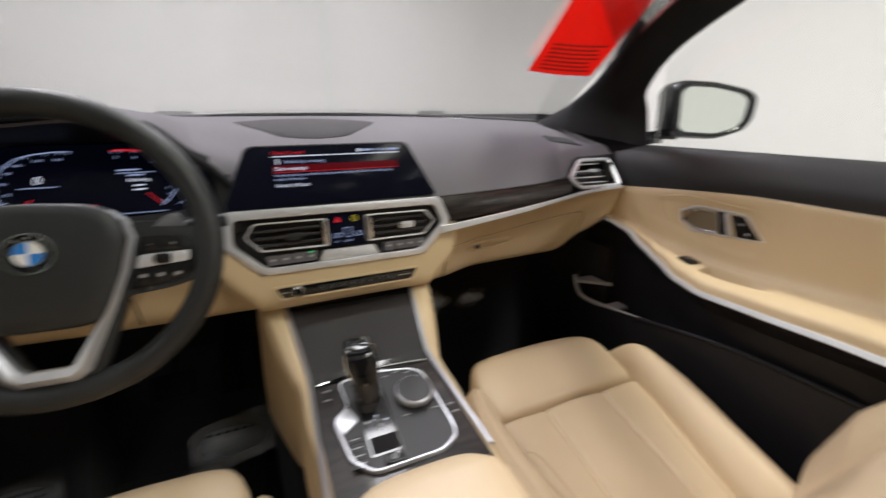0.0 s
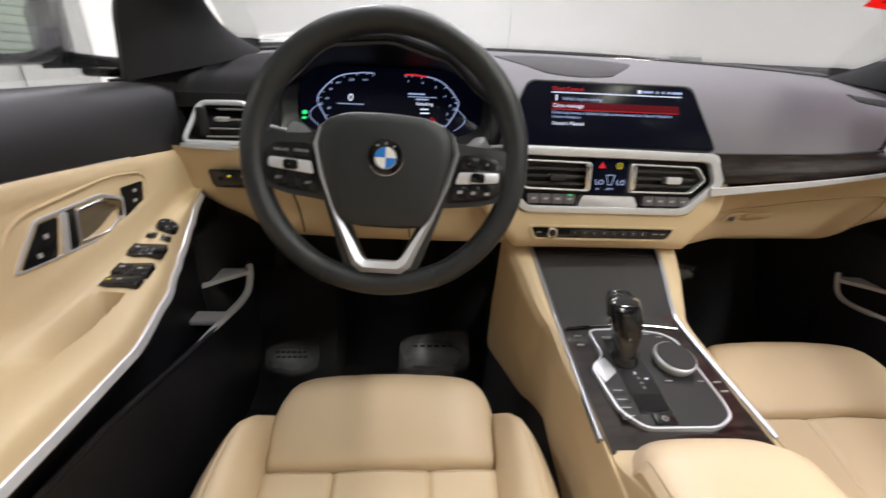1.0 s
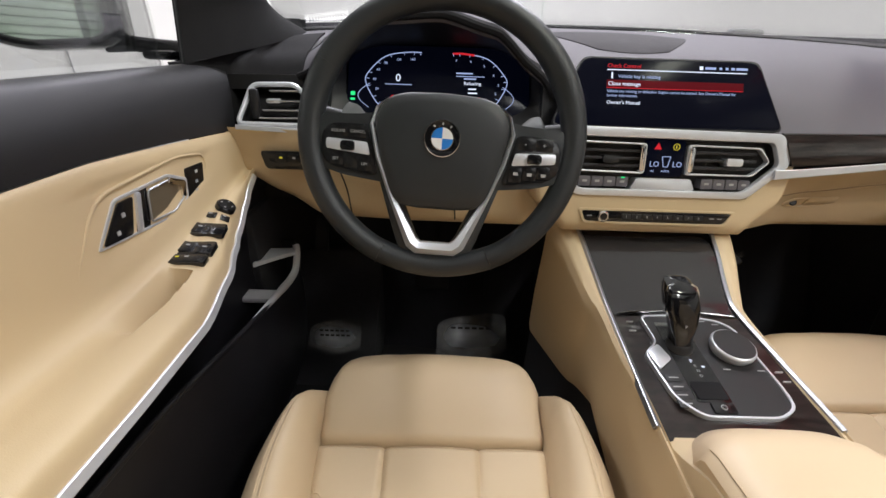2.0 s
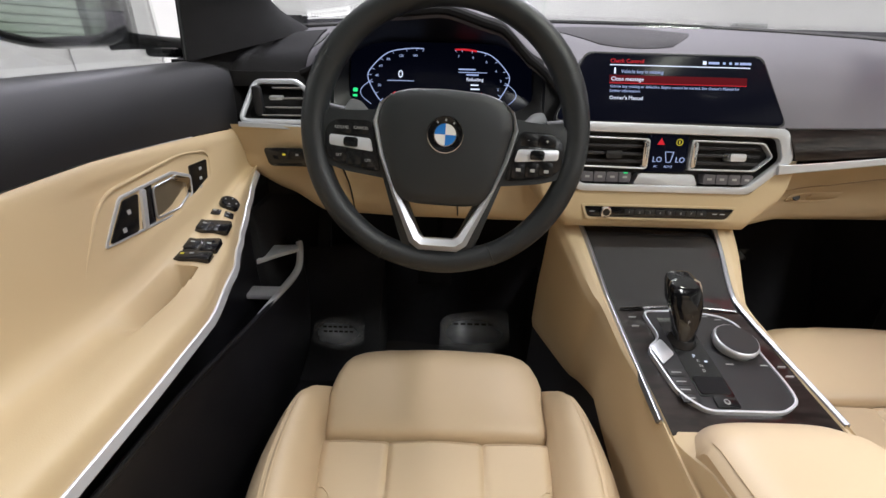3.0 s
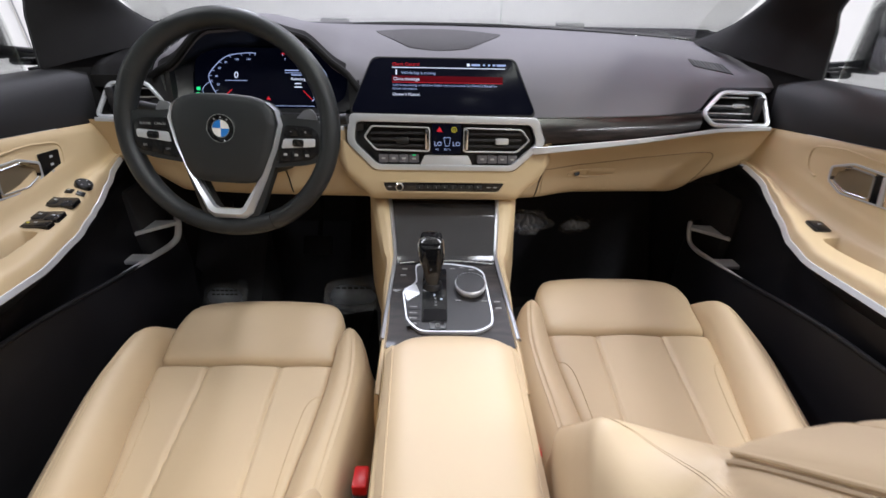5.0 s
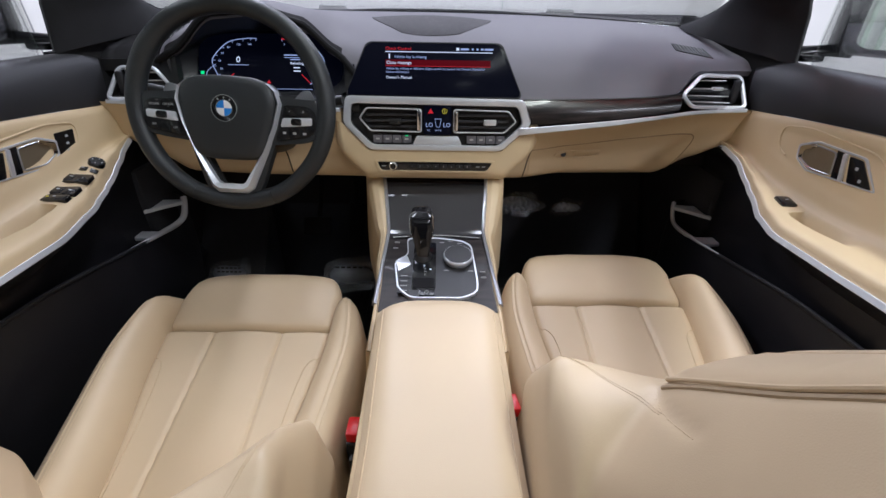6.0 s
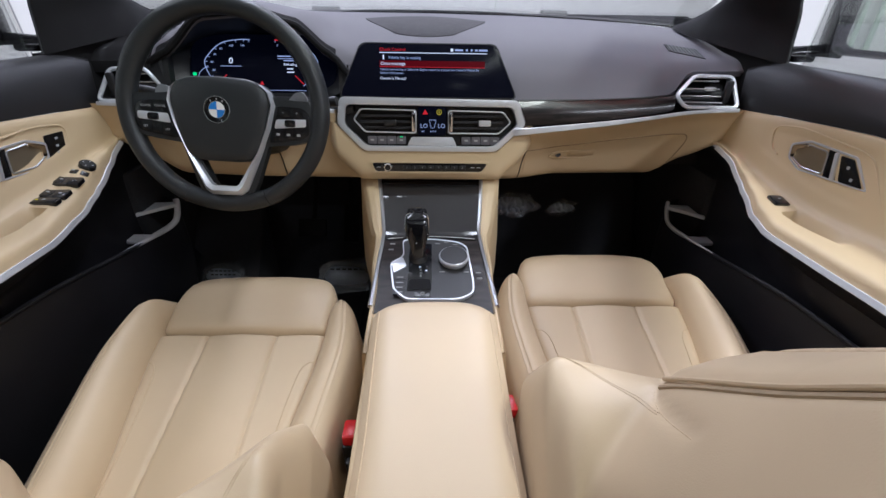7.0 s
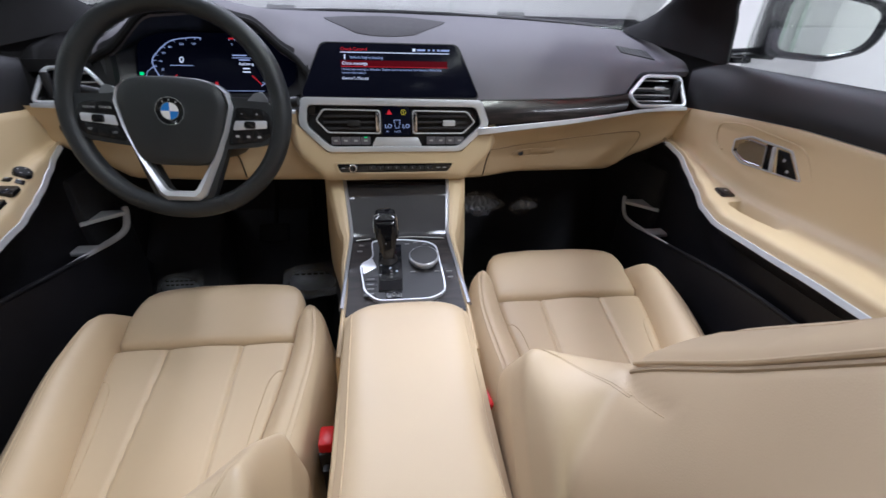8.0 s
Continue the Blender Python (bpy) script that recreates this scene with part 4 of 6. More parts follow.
part("lid_gap", tube([low_at(0.236 - 0.010 * t / 10, 0.770 - 0.074 * t / 10, 0.0008) for t in range(11)], 0.0013, 6), BLACK, glove)
hollow = [low_at(0.361 + 0.058 * math.copysign(abs(math.cos(a)) ** 0.7, math.cos(a)), 0.746 + 0.0105 * math.sin(a), 0.0024) for a in (2 * math.pi * k / 28 for k in range(28))]
part("handle_rim", tube(hollow, 0.0016, 6, True), BEIGE_TRIM, glove)
paddle = [[low_at(0.352 + 0.066 * i / 12, 0.7475 + dz, lift * math.sin(math.pi * (0.08 + 0.84 * i / 12)) ** 0.5) for dz, lift in ((0.010, 0.001), (0.009, 0.009), (0.002, 0.0125), (-0.006, 0.010), (-0.007, 0.001))] for i in range(13)]
part("handle", solid_loft(paddle), BEIGE_TRIM, glove, "beige moulded pull")
hp = low_at(0.326, 0.746, 0.003)
part("lock", lathe([(0, 0.002), (0.0052, 0.002), (0.0062, 0.003), (0.0068, 0)], look(tuple(hp), (hp.x, hp.y + 0.9, hp.z - 0.45)), 16), BLACK, glove, "dark lock hole")


# driver side lower dash
def drv(u, v):
    x = -0.715 + 0.60 * u
    r = along([
        (-0.715, 0.756, 0.868, 0.765, 0.845, 0.775, 0.82, 0.79, 0.785, 0.87, 0.76),
        (-0.64, 0.758, 0.866, 0.765, 0.84, 0.775, 0.80, 0.79, 0.745, 0.88, 0.72),
        (-0.57, 0.752, 0.866, 0.755, 0.83, 0.770, 0.77, 0.785, 0.705, 0.88, 0.69),
        (-0.40, 0.748, 0.866, 0.750, 0.82, 0.765, 0.76, 0.780, 0.700, 0.88, 0.685),
        (-0.20, 0.745, 0.866, 0.745, 0.82, 0.760, 0.76, 0.775, 0.700, 0.88, 0.685),
        (-0.188, 0.745, 0.866, 0.745, 0.82, 0.760, 0.76, 0.775, 0.700, 0.88, 0.685),
        (-0.170, 0.80, 0.866, 0.79, 0.82, 0.758, 0.76, 0.772, 0.701, 0.87, 0.688),
        (-0.115, 0.80, 0.866, 0.79, 0.82, 0.750, 0.76, 0.765, 0.702, 0.86, 0.69)], x)
    f = v * 4
    k = min(int(f), 3)
    t = f - k
    P = [Vector((x, r[2 * i], r[2 * i + 1])) for i in range(5)]
    p0, p1, p2, p3 = P[max(k - 1, 0)], P[k], P[k + 1], P[min(k + 2, 4)]
    return 0.5 * ((2 * p1) + (p2 - p0) * t + (2 * p0 - 5 * p1 + 4 * p2 - p3) * t * t + (3 * p1 - p0 - 3 * p2 + p3) * t ** 3)


part("knee_panel", sheet(drv, 40, 24, 0.01, (0, -1, 0.3)), BEIGE_TRIM, DASH, "beige soft plastic knee panel")
for u in (0.30, 0.62):
    part("panel_joint", tube([drv(u + 0.03 * math.sin(t / 12 * 1.5), 0.3 + 0.4 * t / 12) + Vector((0, -0.001, 0)) for t in range(13)], 0.0014, 5), BLACK, DASH)
part("panel_joint", tube([drv(0.30 + 0.32 * t / 12, 0.30 - 0.02 * math.sin(math.pi * t / 12)) + Vector((0, -0.001, 0)) for t in range(13)], 0.0012, 5), SEAM, DASH)
lsw = part("light_switch", plate(rounded([(-0.045, 0.014), (0.05, 0.014), (0.05, -0.016), (-0.036, -0.016)], 0.006), plane_at(-0.615, 0.756, 0.816, 10), -0.004, 0.006, 0.002), GLOSS, DASH, "glossy black light switch panel")
for k in range(3):
    part("switch_key", plate(rounded(rect(-0.02 + k * 0.022, -0.004, 0.0 + k * 0.022, 0.010), 0.002), plane_at(-0.615, 0.756, 0.816, 10), 0.004, 0.0078, 0.001), SHEEN, lsw)
    part("key_mark", plate(rect(-0.012 + k * 0.022, 0.002, -0.007 + k * 0.022, 0.005), plane_at(-0.615, 0.756, 0.816, 10), 0.0076, 0.0082), PRINT if k else YELLOW_GLOW, lsw, smooth=0)
# driver side silver strip under the end vent and dark trim up to the wheel
part("silver_strip", ribbon(spline([(-0.694, 0.756, 0.868), (-0.60, 0.760, 0.864), (-0.50, 0.757, 0.862), (-0.19, 0.735, 0.862)], 20), 0.008, 0.006, (0, 0.25, 1)), SILVER, DASH)
part("driver_trim", sheet(lambda u, v: Vector((-0.575 + 0.40 * u, 0.772 - 0.012 * v - 0.02 * u, 0.884 - 0.02 * v)), 10, 4, 0.01, (0, -1, 0)), BLACK, DASH)

# ---------------- steering wheel ----------------
def steering_wheel():
    M = plane_at(-0.352, 0.601, 0.893, 18, 0, -2.6)
    w = thing("steering_wheel", -0.352, 0.70, 0.80, "black leather steering wheel with silver spoke trim", "steering wheel")
    M0 = M
    M = M0 @ pose(0, -0.005, 0)
    R = 0.1700

    def rim_ring(a):
        c, s = math.cos(a), math.sin(a)
        flat = 1 - 0.012 * step(0.85, 1.0, -s)
        grip = 1 + 0.07 * math.exp(-((abs(c) - 0.86) / 0.12) ** 2) * (1 if s > 0 else 0.2)
        out = []
        for k in range(18):
            q = 2 * math.pi * k / 18
            rr = R * flat + 0.0160 * grip * math.cos(q)
            out.append(M0 @ Vector((rr * c, rr * s, 0.0165 * grip * math.sin(q))))
        return out
    rings = [rim_ring(2 * math.pi * i / 96) for i in range(97)]
    part("rim", solid_loft(rings, caps=False), WHEELSKIN, w, "worn black leather rim")
    for deg in (28, 152, 245, 295):
        a = radians(deg)
        c, s = math.cos(a), math.sin(a)
        loop = [M0 @ Vector(((R + 0.0165 * math.cos(q)) * c, (R + 0.0165 * math.cos(q)) * s, 0.0172 * math.sin(q))) for q in (2 * math.pi * k / 20 for k in range(20))]
        part("rim_seam", tube(loop, 0.0008, 4, True), BLACK, w)
    # airbag cover
    half = [(0.0, 0.0615), (0.048, 0.0590), (0.069, 0.0515), (0.082, 0.036), (0.0865, 0.016), (0.078, -0.025), (0.064, -0.068), (0.052, -0.083), (0.03, -0.0865)]
    hub = half + [(-x, y) for x, y in half[::-1] if x > 0]
    hub = rounded(hub, 0.012, 3)
    cx, cy = 0.0, -0.008
    rings = []
    for k, (f, z) in enumerate(((1.0, -0.02), (1.0, 0.012), (0.985, 0.018), (0.95, 0.0215), (0.80, 0.0245), (0.5, 0.0262), (0.2, 0.027), (0.01, 0.027))):
        rings.append([M @ Vector((cx + (x - cx) * f, cy + (y - cy) * f - 0.004 * step(0.03, 0.067, y), z)) for x, y in hub])
    part("airbag_cover", solid_loft(rings), WHEELSKIN, w, "grained black airbag cover")
    # silver trim round the hub and down the lower spoke
    outer = [(-0.070, 0.0475), (-0.0855, 0.036), (-0.0925, 0.014), (-0.083, -0.026), (-0.064, -0.076), (-0.038, -0.138), (-0.026, -0.147), (0.026, -0.147), (0.038, -0.138), (0.064, -0.076), (0.083, -0.026), (0.0925, 0.014), (0.0855, 0.036), (0.070, 0.0475)]
    inner = [(-0.068, 0.046), (-0.0815, 0.034), (-0.0865, 0.014), (-0.077, -0.026), (-0.054, -0.078), (-0.0255, -0.126), (-0.019, -0.1305), (0.019, -0.1305), (0.0255, -0.126), (0.054, -0.078), (0.077, -0.026), (0.0865, 0.014), (0.0815, 0.034), (0.068, 0.046)]
    crown = [((a + c) / 2, (b + d) / 2) for (a, b), (c, d) in zip(outer, inner)]
    bm = bmesh.new()
    lo = [[bm.verts.new((x, y, z)) for x, y in pts] for pts, z in ((outer, 0.004), (outer, 0.0105), (crown, 0.0200), (inner, 0.0165), (inner, 0.004))]
    for k in range(4):
        a, b = lo[k], lo[k + 1]
        for i in range(len(outer) - 1):
            bm.faces.new((a[i], a[i + 1], b[i + 1], b[i]))
    bm.transform(M)
    part("spoke_trim", bm, SILVER, w, "satin silver spoke trim", 30)
    # lower spoke base
    part("lower_spoke", frame_plate([(-0.090, -0.02), (0.090, -0.02), (0.055, -0.125), (0.040, -0.160), (-0.040, -0.160), (-0.055, -0.125)], [(-0.050, -0.07), (0.050, -0.07), (0.027, -0.122), (0.020, -0.132), (-0.020, -0.132), (-0.027, -0.122)], M, -0.012, 0.006, 0.003), WHEELSKIN, w)
    for s in (-1, 1):
        sp = [(s * x, y) for x, y in ((0.060, 0.034), (0.105, 0.026), (0.160, 0.024), (0.166, 0.0), (0.162, -0.040), (0.125, -0.051), (0.066, -0.058))]
        part("side_spoke", plate(rounded(sp, 0.01), M, -0.014, 0.008, 0.006, 3), WHEELSKIN, w)
        pn = [(s * x, y) for x, y in ((0.095, 0.014), (0.140, 0.013), (0.1525, 0.002), (0.152, -0.031), (0.138, -0.041), (0.080, -0.050))]
        sw = part("switch_panel", plate(rounded(pn, 0.007), M, 0.0, 0.0105, 0.0015), SHEEN, w, "smooth black switch panel")
        rk = [(s * x, y) for x, y in ((0.0945, -0.0085), (0.1465, -0.0060), (0.1465, -0.0190), (0.0905, -0.0245))]
        part("rocker", plate(rounded(rk, 0.003), M, 0.006, 0.0120, 0.0012), SILVER, sw, "satin silver rocker")
        part("roller", plate(rounded(rect(s * 0.119 - 0.009, -0.0205, s * 0.119 + 0.009, -0.0085), 0.003), M, 0.01, 0.0150, 0.0025), GLOSS, sw)
        for x0, y0, x1, y1 in ((0.097, -0.004, 0.1185, 0.0115), (0.1195, -0.004, 0.142, 0.0105), (0.0885, -0.045, 0.105, -0.0265), (0.106, -0.042, 0.123, -0.0245), (0.124, -0.039, 0.141, -0.0225)):
            a, b = sorted((s * x0, s * x1))
            part("key", plate(rounded(rect(a, y0, b, y1), 0.002), M, 0.008, 0.0112, 0.0005), SHEEN, sw)
        if s < 0:
            for txt, x, y in (("RESUME", -0.1405, 0.0015), ("CANCEL", -0.1165, 0.0020), ("SET", -0.138, -0.0330), ("LIM", -0.101, -0.0375)):
                writing(txt, 0.0050, M @ pose(x, y, 0.0115), PRINT, sw)
        else:
            for txt, x, y, z in (("-", 0.105, 0.0015, 0.009), ("+", 0.128, 0.0005, 0.009)):
                writing(txt, z, M @ pose(x, y, 0.0115), PRINT, sw)
            for x in (0.094, 0.112, 0.130):
                part("key_print", plate(rect(x, -0.036, x + 0.006, -0.0320), M, 0.0110, 0.0117), PRINT, sw, smooth=0)
        pd = [(s * x, y) for x, y in ((0.096, 0.016), (0.139, 0.016), (0.1375, 0.034), (0.130, 0.046), (0.116, 0.043), (0.104, 0.030))]
        part("shift_paddle", plate(rounded(pd, 0.004), M, -0.034, -0.028, 0.0015), PADDLE, w, "silver shift paddle")
    # round emblem of plain quarters
    E = M @ pose(0, 0.001, 0.0255)
    em = part("emblem", lathe([(0.0, 0.003), (0.020, 0.003), (0.0215, 0.0035), (0.0225, 0.003), (0.023, 0.0)], E, 40), GLOSS, w, "round black badge with blue and white quarters")
    part("emblem_ring", lathe([(0.0212, 0.002), (0.0215, 0.0042), (0.0225, 0.0042), (0.0232, 0.0)], E, 40), CHROME, em)
    part("emblem_ring", lathe([(0.0132, 0.0028), (0.0134, 0.0038), (0.0142, 0.0038), (0.0144, 0.0028)], E, 40), CHROME, em)
    for q in range(4):
        pts = [(0.0, 0.0)] + [(0.0132 * math.cos(a), 0.0132 * math.sin(a)) for a in (math.pi / 2 * (q + k / 8) for k in range(9))]
        part("emblem_quarter", plate(pts, E, 0.002, 0.0036), WHITE if q % 2 == 0 else BLUE, em, smooth=0)
    for k in range(3):
        a = radians(55 + 35 * k)
        part("emblem_mark", plate(rect(-0.0009, -0.0014, 0.0009, 0.0014), E @ pose(0.0175 * math.cos(a), 0.0175 * math.sin(a), 0, 0, 0, math.degrees(a) - 90), 0.003, 0.0036), PRINT, em, smooth=0)
    # column shroud and stalks
    col = [[M @ Vector((rx * math.cos(a), -0.012 + ry * math.sin(a), z)) for a in (2 * math.pi * k / 20 for k in range(20))] for rx, ry, z in ((0.062, 0.055, -0.012), (0.066, 0.062, -0.04), (0.072, 0.066, -0.12), (0.07, 0.06, -0.20))]
    part("column_shroud", solid_loft(col), BLACK, w)
    for s in (-1, 1):
        part("stalk", tube([M @ Vector((s * 0.06, 0.015, -0.07)), M @ Vector((s * 0.13, 0.030, -0.066)), M @ Vector((s * 0.185, 0.036, -0.060))], [0.007, 0.008, 0.0095], 10), BLACK, w)
    return w


steering_wheel()

# ---------------- centre console ----------------
CON = thing("centre_console", 0.02, 0.4, 0.25, "beige centre console with dark wood top and silver edges", "console")
EDGE_L = [(-0.104, 0.762, 0.722), (-0.094, 0.70, 0.688), (-0.083, 0.625, 0.645), (-0.081, 0.590, 0.634), (-0.083, 0.50, 0.620), (-0.085, 0.40, 0.605), (-0.085, 0.30, 0.592)]
EDGE_R = [(0.128, 0.745, 0.722), (0.124, 0.69, 0.688), (0.117, 0.625, 0.645), (0.116, 0.590, 0.634), (0.122, 0.50, 0.620), (0.130, 0.40, 0.605), (0.131, 0.30, 0.592)]
el, er = spline(EDGE_L, 36), spline(EDGE_R, 36)
for s, ed in ((-1, el), (1, er)):
    part("silver_edge", ribbon([p + Vector((s * 0.004, 0, 0.001)) for p in ed[:31]], 0.0085, 0.0065, (-s * 0.45, 0, 1)), EDGING, CON, "satin silver edge trim")

    def flank(u, v, s=s, ed=ed):
        i = min(int(u * 36), 35)
        p = ed[i].lerp(ed[i + 1], u * 36 - i)
        slim = 1 - 0.75 * step(0.60, 0.82, u)
        w = (0.012 + 0.028 * (1 - step(0.0, 0.62, u))) * slim
        deep = 0.060 + 0.60 * max(0.0, p.y - 0.42) + 1.1 * max(0.0, min(0.12, 0.53 - p.y))
        g = 0.007 * slim
        prof = [(g, 0.001), (g + 0.3 * w, 0.004), (g + 0.75 * w, 0.0), (g + w, -0.014), (w + g + 0.003, -0.3 * deep), (w + g + 0.007 * slim, -0.6 * deep), (w + g + 0.008 * slim, -0.9 * deep), (w + g + 0.003, -deep)]
        f = v * 7
        k = min(int(f), 6)
        a, b = prof[k], prof[k + 1]
        t = f - k
        return Vector((p.x + s * (a[0] + (b[0] - a[0]) * t), p.y, max(0.23, p.z + a[1] + (b[1] - a[1]) * t)))
    part("side_panel", sheet(flank, 36, 28, 0.006, (s, 0, 0.3)), BEIGE_TRIM, CON, "beige console side")
    low = [flank(k / 36 * 0.80, 0.97) for k in range(37)]
    part("lower_side", sheet(lambda u, v, low=low, s=s: Vector((low[round(u * 36)].x + s * 0.004 * v, low[round(u * 36)].y, low[round(u * 36)].z + (0.22 - low[round(u * 36)].z) * v)), 36, 4, 0.01, (s, 0, 0)), CARPET, CON, "black carpeted console side")


def between(a, b, v, dz=0.0):
    i = min(int(a * 36), 35)
    t = a * 36 - i
    p, q = el[i].lerp(el[i + 1], t), er[i].lerp(er[i + 1], t)
    return p.lerp(q, v) + Vector((0, 0, dz))


part("cubby_lid", sheet(lambda u, v: between(0.0 + 0.505 * u, 0, v, -0.001 + 0.003 * math.sin(math.pi * u) - 0.022 * max(0.0, 1 - u / 0.38) ** 2), 20, 12, 0.01, (0, -1, 1)), CUBBY, CON, "glossy dark grey roller lid")
part("lid_edge", tube([between(0.510, 0, 0.04 + 0.92 * k / 16) + Vector((0, 0.010 * math.sin(math.pi * k / 16), 0.003)) for k in range(17)], 0.0018, 6), CHROME, CON)
part("wood_top", sheet(lambda u, v: between(0.512 + 0.345 * u, 0, v), 16, 8, 0.012, (0, 0, 1)), WOOD, CON, "glossy dark grey wood console top")
LEAN = math.degrees(math.atan2(0.020, 0.13))
MC = pose(0.02, 0.49, 0.6225, LEAN, 0, 0)


def cp(x, y):
    return (x - 0.02, (y - 0.49) * 1.01)


OCT = [cp(-0.043, 0.580), cp(0.020, 0.583), cp(0.074, 0.573), cp(0.091, 0.558), cp(0.097, 0.452), cp(0.095, 0.426), cp(0.068, 0.411), cp(-0.028, 0.411), cp(-0.052, 0.436), cp(-0.063, 0.508), cp(-0.038, 0.528)]
c0 = (sum(p[0] for p in OCT) / 11, sum(p[1] for p in OCT) / 11)
OCI = [(c0[0] + (x - c0[0]) * 0.962, c0[1] + (y - c0[1]) * 0.966) for x, y in OCT]
part("selector_surround", frame_plate(rounded(OCT, 0.012), rounded(OCI, 0.011), MC, -0.004, 0.0032, 0.0010), SILVER, CON, "satin silver selector surround")
SEL = part("selector_plate", plate(rounded(OCI, 0.011), MC, -0.004, 0.0015), BLACK, CON)
part("gate", plate(rounded(rect(*cp(-0.026, 0.432), *cp(0.018, 0.566)), 0.003), MC, 0.001, 0.0022), GLOSS, SEL)
part("gate_slot", plate(rounded(rect(*cp(-0.023, 0.436), *cp(0.016, 0.461)), 0.003), MC, 0.002, 0.003), PILLAR, SEL)
part("start_button", plate(rounded([cp(-0.0595, 0.508), cp(-0.0385, 0.523), cp(-0.030, 0.497), cp(-0.053, 0.479)], 0.003), MC, 0.001, 0.004, 0.0012), SILVER, SEL, "silver engine start button")
for y in (0.467, 0.453, 0.441, 0.429):
    part("console_key", plate(rounded(rect(*cp(-0.051, y - 0.0055), *cp(-0.029, y + 0.0055)), 0.001), MC, 0.001, 0.0026, 0.0006), BLACK, SEL)
    part("key_print", plate(rect(*cp(-0.047, y - 0.0007), *cp(-0.034, y + 0.0008)), MC, 0.0024, 0.003), PRINT, SEL, smooth=0)
part("parking_switch", plate(rounded(rect(*cp(-0.012, 0.4165), *cp(0.016, 0.431)), 0.002), MC, 0.001, 0.004, 0.0015), SHEEN, SEL)
part("parking_mark", lathe([(0.0028, 0), (0.0038, 0), (0.0038, 0.0004), (0.0028, 0.0004), (0.0028, 0)], MC @ pose(*cp(0.002, 0.424), 0.004), 16), PRINT, SEL)
for x, y in ((0.030, 0.566), (0.048, 0.570), (0.066, 0.564), (0.038, 0.482), (0.084, 0.481), (-0.062, 0.566), (-0.064, 0.548), (0.107, 0.48), (0.108, 0.465)):
    part("key_print", plate(rect(*cp(x - 0.005, y - 0.0007), *cp(x + 0.005, y + 0.0008)), MC, 0.0022 if -0.05 < x < 0.09 else 0.0005, 0.003), PRINT, SEL, smooth=0)
writing("P", 0.008, MC @ pose(*cp(-0.006, 0.492), 0.0024), WHITE_GLOW, SEL)
for k, y in enumerate((0.485, 0.477, 0.469)):
    writing("RND"[k], 0.006, MC @ pose(*cp(-0.004, y), 0.0024), PRINT, SEL)
# glowing bar in place of tiny white lettering
part("gate_mark", plate(rect(*cp(0.006, 0.4845), *cp(0.010, 0.4870)), MC, 0.002, 0.0028), WHITE_GLOW, SEL, smooth=0)

# rotary controller
K = MC @ pose(*cp(0.061, 0.515), 0.0)
kn = part("rotary_controller", lathe([(0.0, 0.0160), (0.0262, 0.0160), (0.0278, 0.0152), (0.0290, 0.0128), (0.0285, 0.007), (0.0268, 0.0045), (0.0255, 0.0)], K, 56), SILVER, CON, "silver rotary controller with black touch top")
part("touch_top", lathe([(0.0, 0.0169), (0.0256, 0.0169), (0.0264, 0.0161)], K, 48), BLACK, kn)

# gear selector lever
G = []
for x, y, z, wx, wy in ((-0.008, 0.522, 0.625, 0.0130, 0.015), (-0.008, 0.525, 0.640, 0.0130, 0.014), (-0.009, 0.535, 0.669, 0.0190, 0.0185), (-0.0105, 0.544, 0.686, 0.0230, 0.0205), (-0.011, 0.553, 0.702, 0.0222, 0.0205), (-0.011, 0.557, 0.7090, 0.0195, 0.0180), (-0.011, 0.559, 0.7118, 0.0120, 0.0110)):
    ring = []
    for k in range(24):
        a = 2 * math.pi * (k // 3 * 3 + (0.0, 0.6, 2.4)[k % 3]) / 24
        c, s = math.cos(a), math.sin(a)
        ring.append((x + wx * math.copysign(abs(c) ** 0.5, c), y + wy * math.copysign(abs(s) ** 0.5, s), z + 0.25 * wy * s))
    G.append(ring)
gear = thing("gear_selector", -0.008, 0.522, 0.625, "glossy black gear selector lever with chrome sides", "gear lever")
part("lever", solid_loft(G), GLOSS, gear, "", 24)
for s in (-1, 1):
    part("chrome_edge", tube([(r[0][0] + 0 if s > 0 else r[12][0], r[0][1] - 0.006, r[0][2]) for r in G[2:7]], 0.0016, 6), CHROME, gear)
writing("P", 0.0062, plane_at(-0.0125, 0.5150, 0.664, 24), PRINT, gear)
part("boot", lathe([(0.019, 0.0), (0.018, 0.006), (0.0125, 0.012)], pose(-0.008, 0.522, 0.6255, LEAN), 24), BLACK, gear)


# armrest
def lid_fn(u, v):
    y = 0.388 - 0.676 * v
    hw = 0.101 - 0.022 * min(v, 0.4)
    a = 2 * u - 1
    e = abs(a) ** 6
    x = 0.0225 + 0.004 * min(1.0, 2.5 * v) + a * hw * (1 - 0.02 * e)
    front = max(0.0, 1 - (0.388 - y) / 0.050)
    z = 0.647 + 0.004 * min(1.0, 4 * v) - 0.018 * e - 0.036 * front ** 2.4
    yy = y + 0.010 * (1 - a * a) * front - 0.034 * abs(a) ** 5 * front
    return Vector((x, yy, z))


ARM = part("armrest_lid", sheet(lid_fn, 28, 44, 0.035, (0, 0, 1)), BEIGE, CON, "padded beige leather armrest lid")
for s in (0.055, 0.945):
    part("armrest_seam", tube([lid_fn(s, 0.05 + 0.95 * k / 40) + Vector((0, 0, 0.0004)) for k in range(41)], 0.0011, 5), SEAM, ARM)
shape = ((-1.0, None), (-1.0, -0.050), (-0.985, -0.020), (-0.945, -0.005), (-0.85, 0.0), (0.85, 0.0), (0.945, -0.005), (0.985, -0.020), (1.0, -0.050), (1.0, None))
